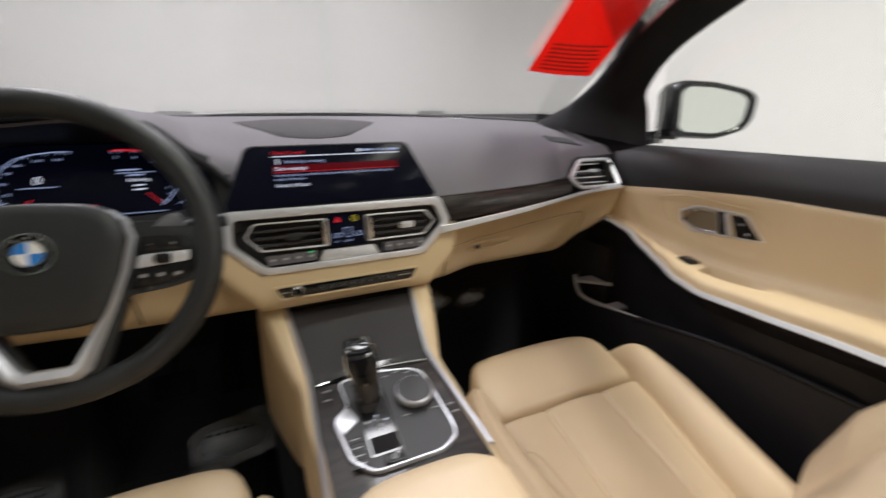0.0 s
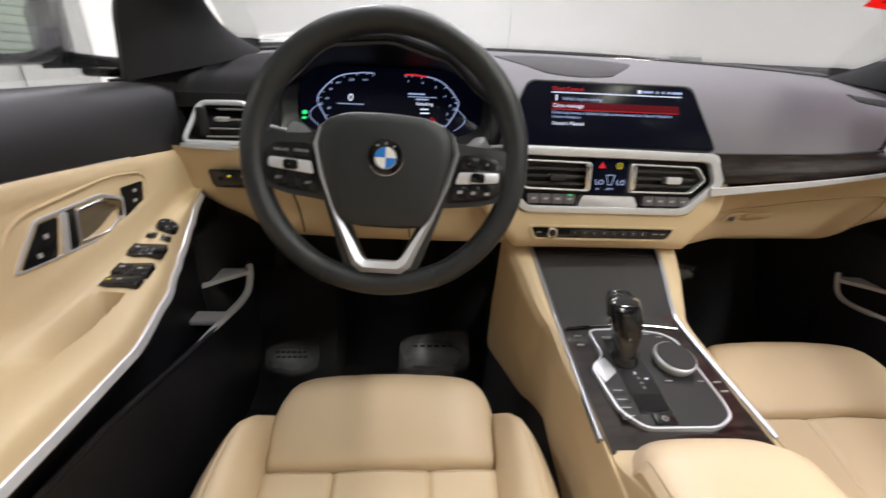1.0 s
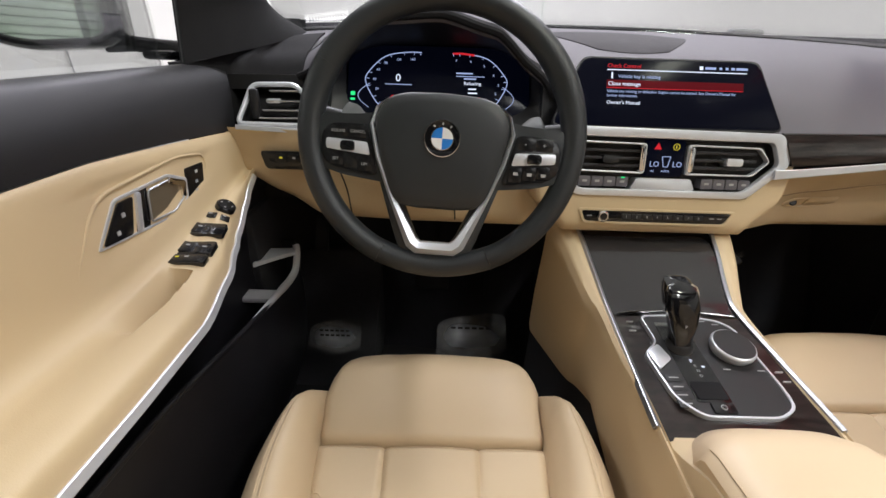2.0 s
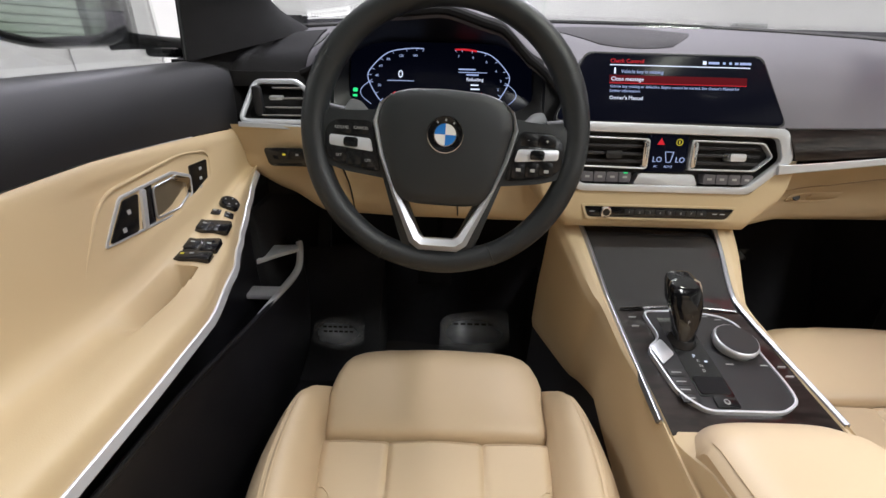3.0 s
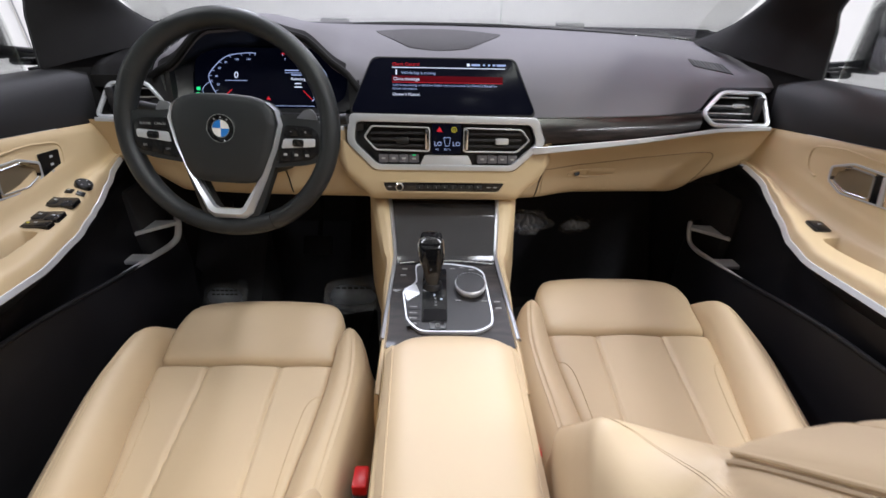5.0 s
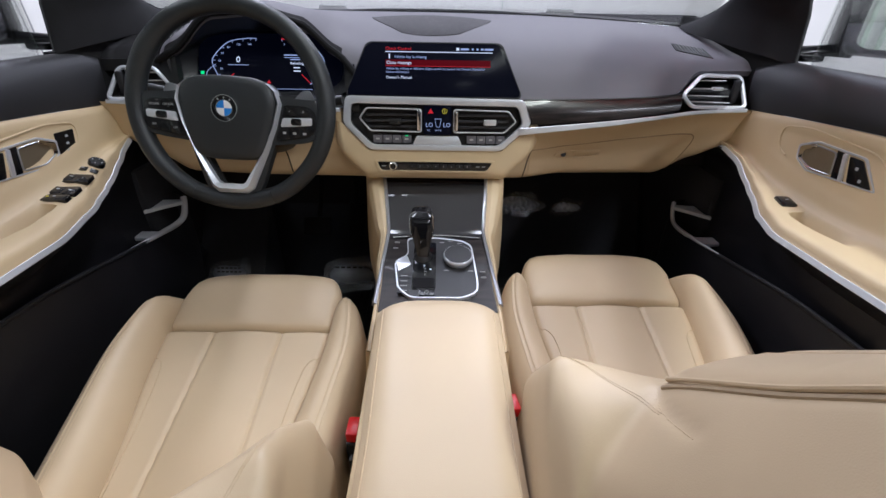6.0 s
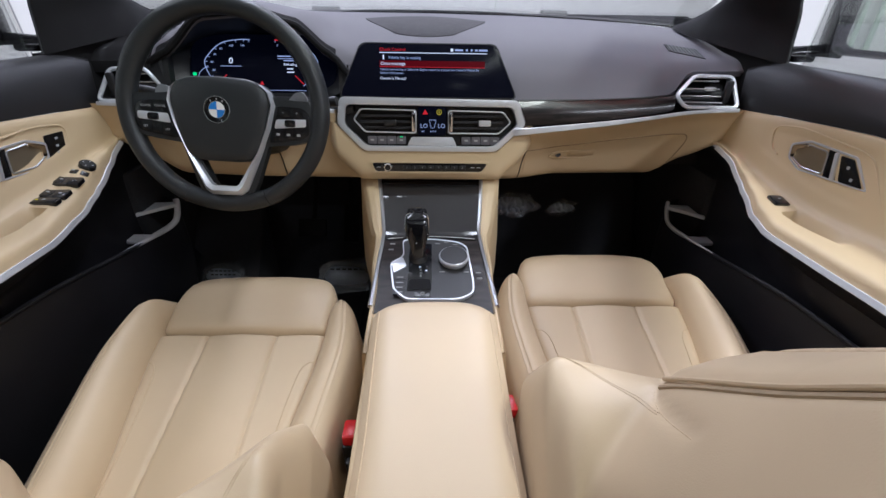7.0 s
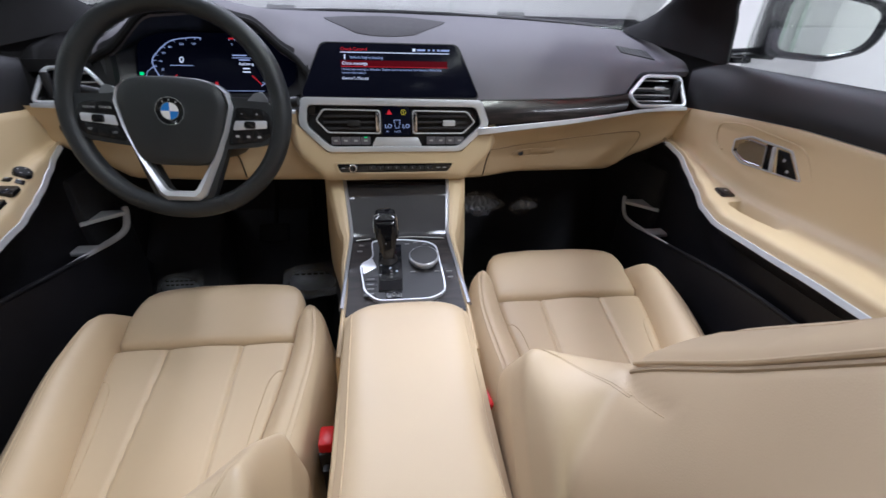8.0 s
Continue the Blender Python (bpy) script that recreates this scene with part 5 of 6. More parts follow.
part("armrest_base", solid_loft([[(0.0230 + x * hw, y, 0.24 if dz is None else top + dz) for x, dz in shape] for y, hw, top in ((0.418, 0.113, 0.570), (0.404, 0.113, 0.594), (0.388, 0.112, 0.604), (0.360, 0.109, 0.612), (0.325, 0.104, 0.626), (0.28, 0.102, 0.632), (0.10, 0.097, 0.632), (-0.29, 0.094, 0.632))]), BEIGE_TRIM, CON, "beige armrest box")


# ---------------- seats ----------------
def seat(name, cx, dy, dz, label, back=0.0):
    def at(x, y, z):
        return Vector((cx + x, y + dy, z + dz))
    wide = 0.945 if back else 1.0
    proud, inner = (1.30, 0.0) if back else (0.62, 0.10)
    st_ = thing(name, cx, 0.25 + dy, 0.22, label, "seat", "front seats")

    def zi(y):
        return 0.423 + 0.225 * max(0.0, y - 0.14) - 0.02 * step(0.14, 0.0, y)

    def hi(y):
        return 0.120 + 0.040 * step(0.12, 0.46, y)

    def ho(y):
        return 0.250 + 0.009 * math.exp(-((y - 0.37) / 0.08) ** 2) - 0.097 * (1 - math.sqrt(1 - min(0.96, max(0.0, (y - 0.38) / 0.18)) ** 2)) - 0.026 * step(0.28, 0.0, y)

    def surf(x, y):
        a = abs(x)
        h, o = hi(y), ho(y)
        z = zi(y)
        if a <= h:
            z -= 0.004 * math.exp(-((h - a) / 0.006) ** 2)
            for g in (0.066, -0.066):
                z -= 0.0052 * math.exp(-abs((x - g) / 0.0036) ** 1.4)
            z += 0.004 * (1 - (a / h) ** 2) + 0.003 * math.cos(math.pi * x / 0.132) ** 2
        else:
            t = (a - h) / max(1e-4, o - h)
            rise = 0.050 * math.sin(math.pi * min(1.0, t / 0.86)) ** 0.8
            z += rise - 0.085 * step(0.70, 1.0, t) ** 1.5
            z -= 0.004 * math.exp(-(t / 0.05) ** 2)
            # two lines of stitching down the bolster
            z -= 0.0014 * math.exp(-((t - 0.50) / 0.018) ** 2)
            z -= 0.06 * step(0.47, 0.58, y)
        front = max(0.0, (y - 0.485) / 0.095)
        z -= 0.050 * min(front, 1.3) ** 2
        if a < 0.168:
            z -= 0.06 * step(0.452, 0.462, y) * (1 - step(0.150, 0.168, a))
        return z

    def skin(u, v):
        y = -0.02 + 0.615 * v
        o = ho(y)
        q = 2 * u - 1
        h = hi(y)
        a = abs(q)
        x = math.copysign(h * a / 0.5454 if a < 0.5454 else h + (o - h) * (a - 0.5454) / 0.4546, q)
        return at(x, y, surf(x, y))
    part("cushion", sheet(skin, 220, 70), BEIGE, st_, "beige leather seat cushion with stitched pleats")

    def skirt(u, v):
        # round the cushion's rim and down
        t = u * 3
        if t < 1:
            y = -0.02 + 0.615 * t
            x = -ho(y)
        elif t < 2:
            y = 0.595
            x = -ho(y) + 2 * ho(y) * (t - 1)
        else:
            y = 0.595 - 0.615 * (t - 2)
            x = ho(y)
        z = surf(x, y)
        return at(x * (1 + 0.02 * math.sin(math.pi * v)), y + 0.006 * math.sin(math.pi * v), z + (0.315 - z) * v)
    part("cushion_side", sheet(skirt, 120, 8), BEIGE, st_)
    # thigh pad
    N = 48

    def pad_outline(f, k):
        # superellipse in plan, square at the rear
        a = 2 * math.pi * k / N
        c, s = math.cos(a), math.sin(a)
        p = 0.92 if s > 0 else 0.16
        x = (0.165 + 0.005 * (1 if s > 0 else 0)) * math.copysign(abs(c) ** p, c)
        y = 0.520 + (0.064 if s < 0 else 0.140) * math.copysign(abs(s) ** (0.93 if s > 0 else 0.18), s)
        return x * f, 0.548 + (y - 0.548) * f

    def pad_z(x, y):
        return 0.495 + 0.24 * (y - 0.455) - 11.0 * max(0, y - 0.565) ** 2 + 0.008 * (1 - (x / 0.17) ** 2)
    rings = []
    for f, d in ((0.97, -0.10), (1.0, -0.045), (1.0, -0.022), (0.985, -0.009), (0.955, -0.002), (0.90, 0.001), (0.78, 0.003), (0.6, 0.004), (0.4, 0.004), (0.2, 0.004), (0.02, 0.004)):
        r = []
        for k in range(N):
            x, y = pad_outline(f, k)
            r.append(at(x, y, pad_z(x, y) + d))
        rings.append(r)
    part("thigh_pad", solid_loft(rings), BEIGE, st_, "extendable beige leather thigh pad", 60)
    # stitching
    for s in (-1, 1):
        for off in (-0.004, 0.004):
            line = []
            for k in range(40):
                y = 0.02 + 0.50 * k / 39
                x = s * (hi(y) + 0.50 * (ho(y) - hi(y)) + off)
                line.append(at(x, y, surf(x, y) + 0.0002))
            part("seam", tube(line, 0.0009, 4), SEAM, st_)
        # looped seam at the insert's front corner
        loop = []
        for k in range(30):
            t = k / 29
            y = 0.10 + 0.315 * t - 0.02 * step(0.9, 1.0, t)
            x = s * (hi(y) - 0.007 - 0.016 * step(0.1, 0.8, t) + 0.020 * step(0.84, 1.0, t))
            loop.append(at(x, y, surf(x, y) + 0.0006))
        part("seam", tube(loop, 0.0010, 5), SEAM, st_)
    # backrest: y and z of the front face, half width, bolster height
    FOLD = 0.137
    BACK = [
        (0.0, 0.150, 0.40, 0.243, 0.060), (0.15, 0.140, 0.50, 0.248, 0.078), (0.30, 0.112, 0.60, 0.248, 0.078), (0.42, 0.075, 0.675, 0.240, 0.060), (0.47, 0.056, 0.705, 0.235, 0.064),
        (0.52, 0.035, 0.735, 0.228, 0.062), (0.66, -0.055, 0.825, 0.222, 0.036), (0.80, -0.140, 0.925, 0.215, 0.030), (0.93, -0.195, 1.02, 0.195, 0.018), (1.0, -0.21, 1.06, 0.16, 0.006)]

    CREASE = spline([(0.495, 0.545, 0), (0.515, 0.61, 0), (0.530, 0.648, 0), (0.548, 0.675, 0), (0.565, 0.70, 0), (0.585, 0.725, 0), (0.605, 0.748, 0)], 60)

    def back_pt(v, q, rear):
        y, z, w, b = along(BACK, v)
        y2, z2, _, _ = along(BACK, min(1, v + 0.02))
        y1, z1, _, _ = along(BACK, max(0, v - 0.02))
        ty, tz = y2 - y1, z2 - z1
        L = math.hypot(ty, tz)
        ny, nz = tz / L, -ty / L
        w = w * wide + (0.018 * math.exp(-((v - 0.50) / 0.07) ** 2) if back else 0.022 * math.exp(-((v - 0.42) / 0.16) ** 2))
        x = w * q
        e = 0.03 * abs(q) ** 3.6 + 0.87 * abs(q) ** 40
        th = 0.15
        if rear:
            f = step(0.43, 0.56, v)
            deep = th + 0.06 * f
            rim = -0.9 * th - 0.085 * f
            off = -deep + (deep + rim) * abs(q) ** 4
        else:
            t = max(0.0, (abs(x) - 0.115) / (w - 0.115))
            if back:
                b *= 1 - 0.45 * step(0.38, 0.52, v)
            full = step(0.0, 0.16, t) * (inner + (1 - inner) * min(1.0, t / 0.80)) * max(0.0, 1 - t ** 14) ** 0.5
            low = proud * b * full - th * e
            low -= 0.005 * math.exp(-((abs(x) - 0.115) / 0.007) ** 2)
            # the shoulder: a domed pad, a crease, and flanks that fall away
            t = max(0.0, (abs(x) - FOLD) / (w - FOLD))
            high = 0.023 * max(0.0, 1 - (abs(x) / FOLD) ** 2) ** 0.6 + 0.016 * (1 - t) ** 1.5 - 0.085 * t ** 1.25 - th * e - 0.007
            high -= (0 if back else 0.004) * math.exp(-((abs(x) - FOLD) / 0.006) ** 2)
            f = step(0.45, 0.55, v)
            off = low + (high - low) * f
            if abs(x) < 0.115:
                for g in (-0.05, 0.05):
                    off -= 0.004 * math.exp(-((x - g) / 0.005) ** 2)
            if not back and 0.48 < v < 0.72:
                # the seam that parts the shoulder pad from the bolster
                near = min(math.hypot((abs(q) - p.y) * w, (v - p.x) * 0.75) for p in CREASE)
                off -= 0.0065 * (1 - 0.75 * step(0.56, 0.64, v)) * math.exp(-abs(near / 0.006) ** 1.5)
        return at(x + (0.022 if back else 0.0), y + ny * off - back, z + nz * off + 0.25 * back)
    rings = []
    for j in range(145):
        v = j / 144
        ring = [back_pt(v, math.sin(math.pi * (i / 130 - 0.5)), False) for i in range(131)] + [back_pt(v, 1 - 2 * i / 20, True) for i in range(1, 20)]
        rings.append(ring)
    bk = part("backrest", solid_loft(rings), BEIGE, st_, "beige leather backrest with raised bolsters", 180)
    # stitching over the bolster and down the flank, piping along the shoulder
    if back:
        run = [(0.20, 0.84), (0.333, 0.849), (0.375, 0.849), (0.431, 0.872), (0.458, 0.862), (0.472, 0.836), (0.50, 0.79)]
    else:
        run = [(0.16, 0.88), (0.30, 0.90), (0.42, 0.885), (0.458, 0.858), (0.475, 0.795), (0.50, 0.735), (0.53, 0.703), (0.555, 0.708)]
    for s in (-1, 1):
        for off in (-0.005, 0.005):
            pts = spline([(v, q, 0) for v, q in run], 140)
            part("stitching", tube([back_pt(p.x, s * (p.y + off), False) for p in pts], [0.0006 if k % 4 < 3 else 0.0002 for k in range(141)], 5), BEIGE, bk)
        if back:
            continue
        part("stitching", tube([back_pt(p.x, s * (p.y + 0.012), False) for p in CREASE[14:]], [0.0006 if k % 3 < 2 else 0.0002 for k in range(len(CREASE) - 14)], 5), SEAM, bk)
        fold = [0.522 + 0.39 * k / 40 for k in range(41)]
        lines = []
        for shift, lift in ((0.0, 1.0), (0.004, 0.0)):
            line = [back_pt(v, s * (FOLD + shift) / wide / along(BACK, v)[2], False) + Vector((0, 0.002, 0.003)) * lift for v in fold]
            for _ in range(12):
                line = [line[0]] + [(a + 2 * b + c) / 4 for a, b, c in zip(line, line[1:], line[2:])] + [line[-1]]
            lines.append(line)
        part("piping", tube(lines[0], 0.0023, 8), BEIGE, bk)
        # brown tube beside the piping, drawn as the crease's shade
        part("seam", tube(lines[1], 0.0026, 6), CREASE_SHADE, bk)
        part("stitching", tube([back_pt(v, s * 0.06 / wide / along(BACK, v)[2], False) for v in fold], [0.0009 if k % 2 else 0.0003 for k in range(41)], 5), SEAM, bk)
    head = []
    for k in range(9):
        t = k / 8
        f = math.sin(math.pi * (0.12 + 0.76 * t)) ** 0.5
        head.append([at(0.13 * f * math.copysign(abs(math.cos(a)) ** 0.6, math.cos(a)), -0.245 - back - 0.02 * t + 0.05 * f * math.copysign(abs(math.sin(a)) ** 0.7, math.sin(a)), 1.10 + 0.17 * t) for a in (2 * math.pi * i / 24 for i in range(24))])
    part("headrest", solid_loft(head), BEIGE, st_)
    for x in (-0.05, 0.05):
        part("headrest_post", tube([at(x, -0.235 - back, 1.02), at(x, -0.25 - back, 1.13)], 0.007, 8), CHROME, st_)
    part("seat_base", box(cx, 0.26 + dy, 0.27, 0.40, 0.50, 0.10, 0.02), BLACK, st_)
    return st_


seat("driver_seat", -0.354, 0.0, 0.0, "beige leather driver seat with stitched pleats and side bolsters", 0.065)
seat("passenger_seat", 0.381, 0.060, 0.025, "beige leather passenger seat with stitched pleats and bolsters")

for bx, by, bz, lab in ((-0.108, 0.243, 0.470, "red seat belt buckle beside the driver cushion"), (0.152, 0.292, 0.468, "red seat belt buckle beside the passenger cushion")):
    bk = thing("seat_belt_buckle", bx, by, bz - 0.2, lab, "buckle", "belt buckles")
    part("stalk", box(bx, by - 0.015, bz - 0.11, 0.014, 0.03, 0.17, 0.004), BLACK, bk)
    part("casing", box(bx, by, bz - 0.026, 0.024, 0.036, 0.05, 0.005), BLACK, bk)
    part("button", box(bx, by + 0.002, bz + 0.008, 0.022, 0.034, 0.022, 0.004), RED_PLASTIC, bk, "red press button")


# ---------------- doors ----------------
# y, strip x, strip z, ledge z
RAILS = {
    -1: [(-0.40, 0.620, 0.710, 0.742), (0.20, 0.620, 0.709, 0.741), (0.33, 0.620, 0.707, 0.737), (0.44, 0.621, 0.708, 0.735), (0.54, 0.638, 0.716, 0.747), (0.60, 0.657, 0.723, 0.757), (0.65, 0.671, 0.733, 0.768), (0.705, 0.680, 0.756, 0.779), (0.74, 0.684, 0.778, 0.785), (0.77, 0.687, 0.788, 0.789)],
    1: [(-0.40, 0.620, 0.728, 0.754), (0.25, 0.620, 0.727, 0.752), (0.36, 0.620, 0.723, 0.747), (0.47, 0.622, 0.719, 0.741), (0.53, 0.637, 0.722, 0.746), (0.60, 0.660, 0.739, 0.757), (0.65, 0.674, 0.753, 0.768), (0.705, 0.680, 0.779, 0.783), (0.77, 0.685, 0.788, 0.789)],
}


def car_door(s):
    word = "driver" if s < 0 else "passenger"
    RAIL = RAILS[s]
    d = thing("door_1" if s < 0 else "door_2", s * 0.75, 0.2, 0.25, f"closed {word} door with charcoal top, beige panel and silver strip", "door", "front doors", "structure")

    def belt(y):
        drop = 0.009 if s < 0 else 0.0
        return 0.894 - drop - 0.105 * max(0.0, y - 0.46) ** 1.2 if y > 0.46 else 0.894 - drop

    def upper(u, v):
        y = -0.40 + (1.185 + 0.055 * step(1.0, 0.2, v)) * u
        zb = belt(y)
        prof = [(0.790, 0.944), (0.770, 0.957), (0.748, 0.962 if s < 0 else 0.967), (0.729, 0.954), (0.716, 0.93), (0.710, 0.905), (0.7095, zb)]
        prof[5] = (0.710, (0.93 + zb) / 2)
        f = v * 6
        k = min(int(f), 5)
        t = f - k
        P = [Vector((s * x, y, z)) for x, z in prof]
        p0, p1, p2, p3 = P[max(k - 1, 0)], P[k], P[k + 1], P[min(k + 2, 6)]
        return 0.5 * ((2 * p1) + (p2 - p0) * t + (2 * p0 - 5 * p1 + 4 * p2 - p3) * t * t + (3 * p1 - p0 - 3 * p2 + p3) * t ** 3)
    part("top_panel", sheet(upper, 30, 24, 0.01, (-s, 0, 0.2)), DARK, d, "charcoal soft-touch door top")

    def mid(u, v):
        y = -0.40 + 1.20 * u
        zb = belt(y)
        sx, sz, lz = along(RAIL, y)
        wall = 0.7045
        w = wall - sx
        prof = [(0.7085, zb - 0.001), (wall, zb - 0.012), (wall - 0.001, zb * 0.55 + (lz + 0.03) * 0.45), (wall - 0.002, lz + 0.032), (sx + 0.885 * w, lz + 0.010), (sx + 0.72 * w, lz + 0.001), (sx + 0.40 * w, lz - 0.001), (sx + 0.08 * w, sz + 0.55 * (lz - sz) + 0.003), (sx, sz - 0.003)]
        f = v * 8
        k = min(int(f), 7)
        t = f - k
        P = [Vector((s * x, y, z)) for x, z in prof]
        p0, p1, p2, p3 = P[max(k - 1, 0)], P[k], P[k + 1], P[min(k + 2, 8)]
        p = 0.5 * ((2 * p1) + (p2 - p0) * t + (2 * p0 - 5 * p1 + 4 * p2 - p3) * t * t + (3 * p1 - p0 - 3 * p2 + p3) * t ** 3)
        # pull cup behind the switches
        cup = step(0.375, 0.465, y) * (1 - step(0.494, 0.500, y)) * step(0.656, 0.662, abs(p.x)) * (1 - step(0.672, 0.692, abs(p.x)))
        p.z -= 0.054 * cup
        # shallow hollow behind the handle
        cut = step(0.40, 0.46, y) * (1 - step(0.64, 0.69, y)) * step(lz + 0.035, lz + 0.05, p.z) * (1 - step(zb - 0.03, zb - 0.015, p.z))
        p.x += s * 0.0025 * cut
        return p
    part("mid_panel", sheet(mid, 150, 96, 0.0), BEIGE_TRIM, d, "beige soft plastic door panel")
    rail = [Vector((s * along(RAIL, y)[0], y, along(RAIL, y)[1] - 0.007)) for y in (0.768 - 1.15 * k / 60 for k in range(61))]
    part("silver_strip", ribbon([p + Vector((-s * 0.002, 0, 0.001)) for p in rail], 0.0100, 0.006, (s * 0.45, 0, 1)), SILVER, d, "satin silver trim strip")

    def lower(u, v):
        y = -0.40 + 1.30 * u
        sx, sz, lz = along(RAIL, y)
        out = 0.045 * step(0.40, 0.62, y)
        prof = [(sx + 0.002, sz - 0.013), (sx + 0.018, sz - 0.03), (0.675 + out, sz - 0.06), (0.685 + out, 0.60), (0.68 + out, 0.50), (0.675, 0.40), (0.69, 0.28), (0.72, 0.24)]
        f = v * 7
        k = min(int(f), 6)
        t = f - k
        a, b = prof[k], prof[k + 1]
        return Vector((s * (a[0] + (b[0] - a[0]) * t), y, a[1] + (b[1] - a[1]) * t))
    part("lower_panel", sheet(lower, 30, 28, 0.01, (-s, 0, 0)), DOORBLACK, d, "black grained plastic door bottom")

    # map pocket: a curved bin wall with a rounded rim and two cross shelves
    run = spline([(0.690, 0.858, 0.612), (0.660, 0.846, 0.606), (0.657, 0.824, 0.566), (0.657, 0.788, 0.557), (0.657, 0.72, 0.565), (0.657, 0.645, 0.576), (0.658, 0.57, 0.588), (0.660, 0.50, 0.600), (0.665, 0.40, 0.612), (0.672, 0.25, 0.616), (0.684, 0.05, 0.616)], 80)

    def bin_wall(u, v):
        p = run[round(u * 80)]
        x = p.x - 0.012 * math.sin(math.pi * v * 0.9) + 0.03 * v ** 2
        return Vector((s * x, p.y - 0.04 * v * step(0.75, 1.0, 1 - u), p.z + (0.27 - p.z) * v))
    pk = part("map_pocket", sheet(bin_wall, 80, 14, 0.005, (-s, 0, 0)), DOORBLACK, d, "black door pocket")
    part("pocket_rim", tube([Vector((s * p.x, p.y, p.z)) for p in run[6:]], 0.0045, 8), DOORBLACK, pk)
    # paler lip along the rim's front end paints its sheen
    part("pocket_lip", tube([Vector((s * p.x, p.y, p.z + 0.001)) for p in run[8:44]], [0.0075] * 21 + [0.0075 - 0.0040 * k / 15 for k in range(15)], 10, flat=0.7), POCKETLIT, pk, "pocket edge in a paler grey for its sheen")
    top = [(s * 0.657, 0.846), (s * 0.722, 0.838), (s * 0.722, 0.768), (s * 0.690, 0.800), (s * 0.657, 0.828)]
    part("bottle_shelf", plate(rounded(top, 0.006), pose(0, 0, 0), 0.592, 0.600, 0.003), POCKETLIT, pk)
    part("bottle_bar", box(s * 0.694, 0.735, 0.548, 0.076, 0.036, 0.012, 0.005), POCKETLIT, pk)

    # handle and its plate, on a plane facing inwards
    H = Matrix(((0, 0, -s, s * 0.7045), (-1 if s > 0 else 1, 0, 0, 0.5 if s < 0 else 0.487), (0, 1, 0, 0.81 if s < 0 else 0.826), (0, 0, 0, 1)))
    fl = 1 if s < 0 else -1   # local x towards the front

    def hp(y, z):
        return (fl * (y - 0.5), z - 0.81)
    # raised lip round the handle
    lip = rounded([hp(0.395, 0.775), hp(0.455, 0.851), hp(0.60, 0.858), hp(0.668, 0.846), hp(0.655, 0.800)], 0.025, 6)
    part("handle_surround", tube([H @ Vector((x, y, -0.0006)) for x, y in lip[4:]], 0.0019, 8), BEIGE_TRIM, d)
    hd = part("handle_plate", frame_plate(rounded([hp(0.437, 0.798), hp(0.478, 0.842), hp(0.575, 0.842), hp(0.612, 0.826), hp(0.606, 0.800), hp(0.575, 0.786)], 0.006), rounded([hp(0.442, 0.7995), hp(0.480, 0.8385), hp(0.573, 0.8385), hp(0.607, 0.8235), hp(0.602, 0.802), hp(0.572, 0.7895)], 0.005), H, -0.006, 0.0005, 0.0008), SILVER, d, "silver inner door handle")
    part("handle_back", plate([hp(0.442, 0.7995), hp(0.480, 0.8385), hp(0.573, 0.8385), hp(0.607, 0.8235), hp(0.602, 0.802), hp(0.572, 0.7895)], H, -0.006, -0.003), EDGING, hd)
    part("handle_web", plate([hp(0.497, 0.7945), hp(0.514, 0.8375), hp(0.533, 0.8375), hp(0.522, 0.7925)], H, -0.004, -0.001, 0.0005), SHEEN, hd, "smoked plate behind the pull lever")
    part("handle_cup", plate(rounded([hp(0.523, 0.797), hp(0.531, 0.834), hp(0.572, 0.8345), hp(0.600, 0.820), hp(0.596, 0.804), hp(0.570, 0.7935)], 0.006), H, -0.004, -0.0012, 0.0008), CUP, hd, "bronze tinted finger cup")
    bowl = rounded([hp(0.523, 0.797), hp(0.531, 0.834), hp(0.572, 0.8345), hp(0.600, 0.820), hp(0.596, 0.804), hp(0.570, 0.7935)], 0.006)
    part("handle_rim", tube([H @ Vector((x, y, 0.0005)) for x, y in bowl], 0.0014, 8, True), EDGING, hd)
    part("handle_lever", plate(rounded([hp(0.511, 0.838), hp(0.518, 0.838), hp(0.505, 0.793), hp(0.498, 0.794)], 0.003), H, -0.004, 0.002, 0.001), SILVER, hd, "slim silver pull lever")
    part("handle_lever", plate(rounded([hp(0.574, 0.837), hp(0.605, 0.824), hp(0.600, 0.803), hp(0.592, 0.806), hp(0.594, 0.820), hp(0.571, 0.831)], 0.003), H, -0.004, 0.002, 0.001), CHROME, hd)
    part("lock_panel", plate(rounded([hp(0.447, 0.8), hp(0.482, 0.836), hp(0.506, 0.836), hp(0.490, 0.796)], 0.003), H, -0.004, 0.0005, 0.0005), SHEEN, hd, "black lock buttons")
    for y, z in ((0.470, 0.806), (0.484, 0.822)):
        part("lock_mark", plate(rect(*hp(y - 0.0025, z - 0.0025), *hp(y + 0.0025, z + 0.0025)), H, 0.0004, 0.0012), PRINT, hd, smooth=0)
    if s < 0:
        mem = part("memory_buttons", plate(rounded([hp(0.612, 0.838), hp(0.656, 0.836), hp(0.645, 0.798), hp(0.604, 0.792)], 0.003), H, -0.006, 0.0005, 0.0005), SHEEN, d, "black seat memory buttons")
        for k, z in enumerate((0.828, 0.815, 0.803)):
            part("key_print", plate(rect(*hp(0.632 - k * 0.004, z - 0.002), *hp(0.638 - k * 0.004, z + 0.002)), H, 0.0004, 0.0012), PRINT, mem, smooth=0)
    # switches on the ledge

    def ledge(x, y):
        """Point and frame of the ledge's surface at car x and y."""
        u = (y + 0.40) / 1.20
        lo, hi = 0.50, 0.88
        for _ in range(30):
            c = (lo + hi) / 2
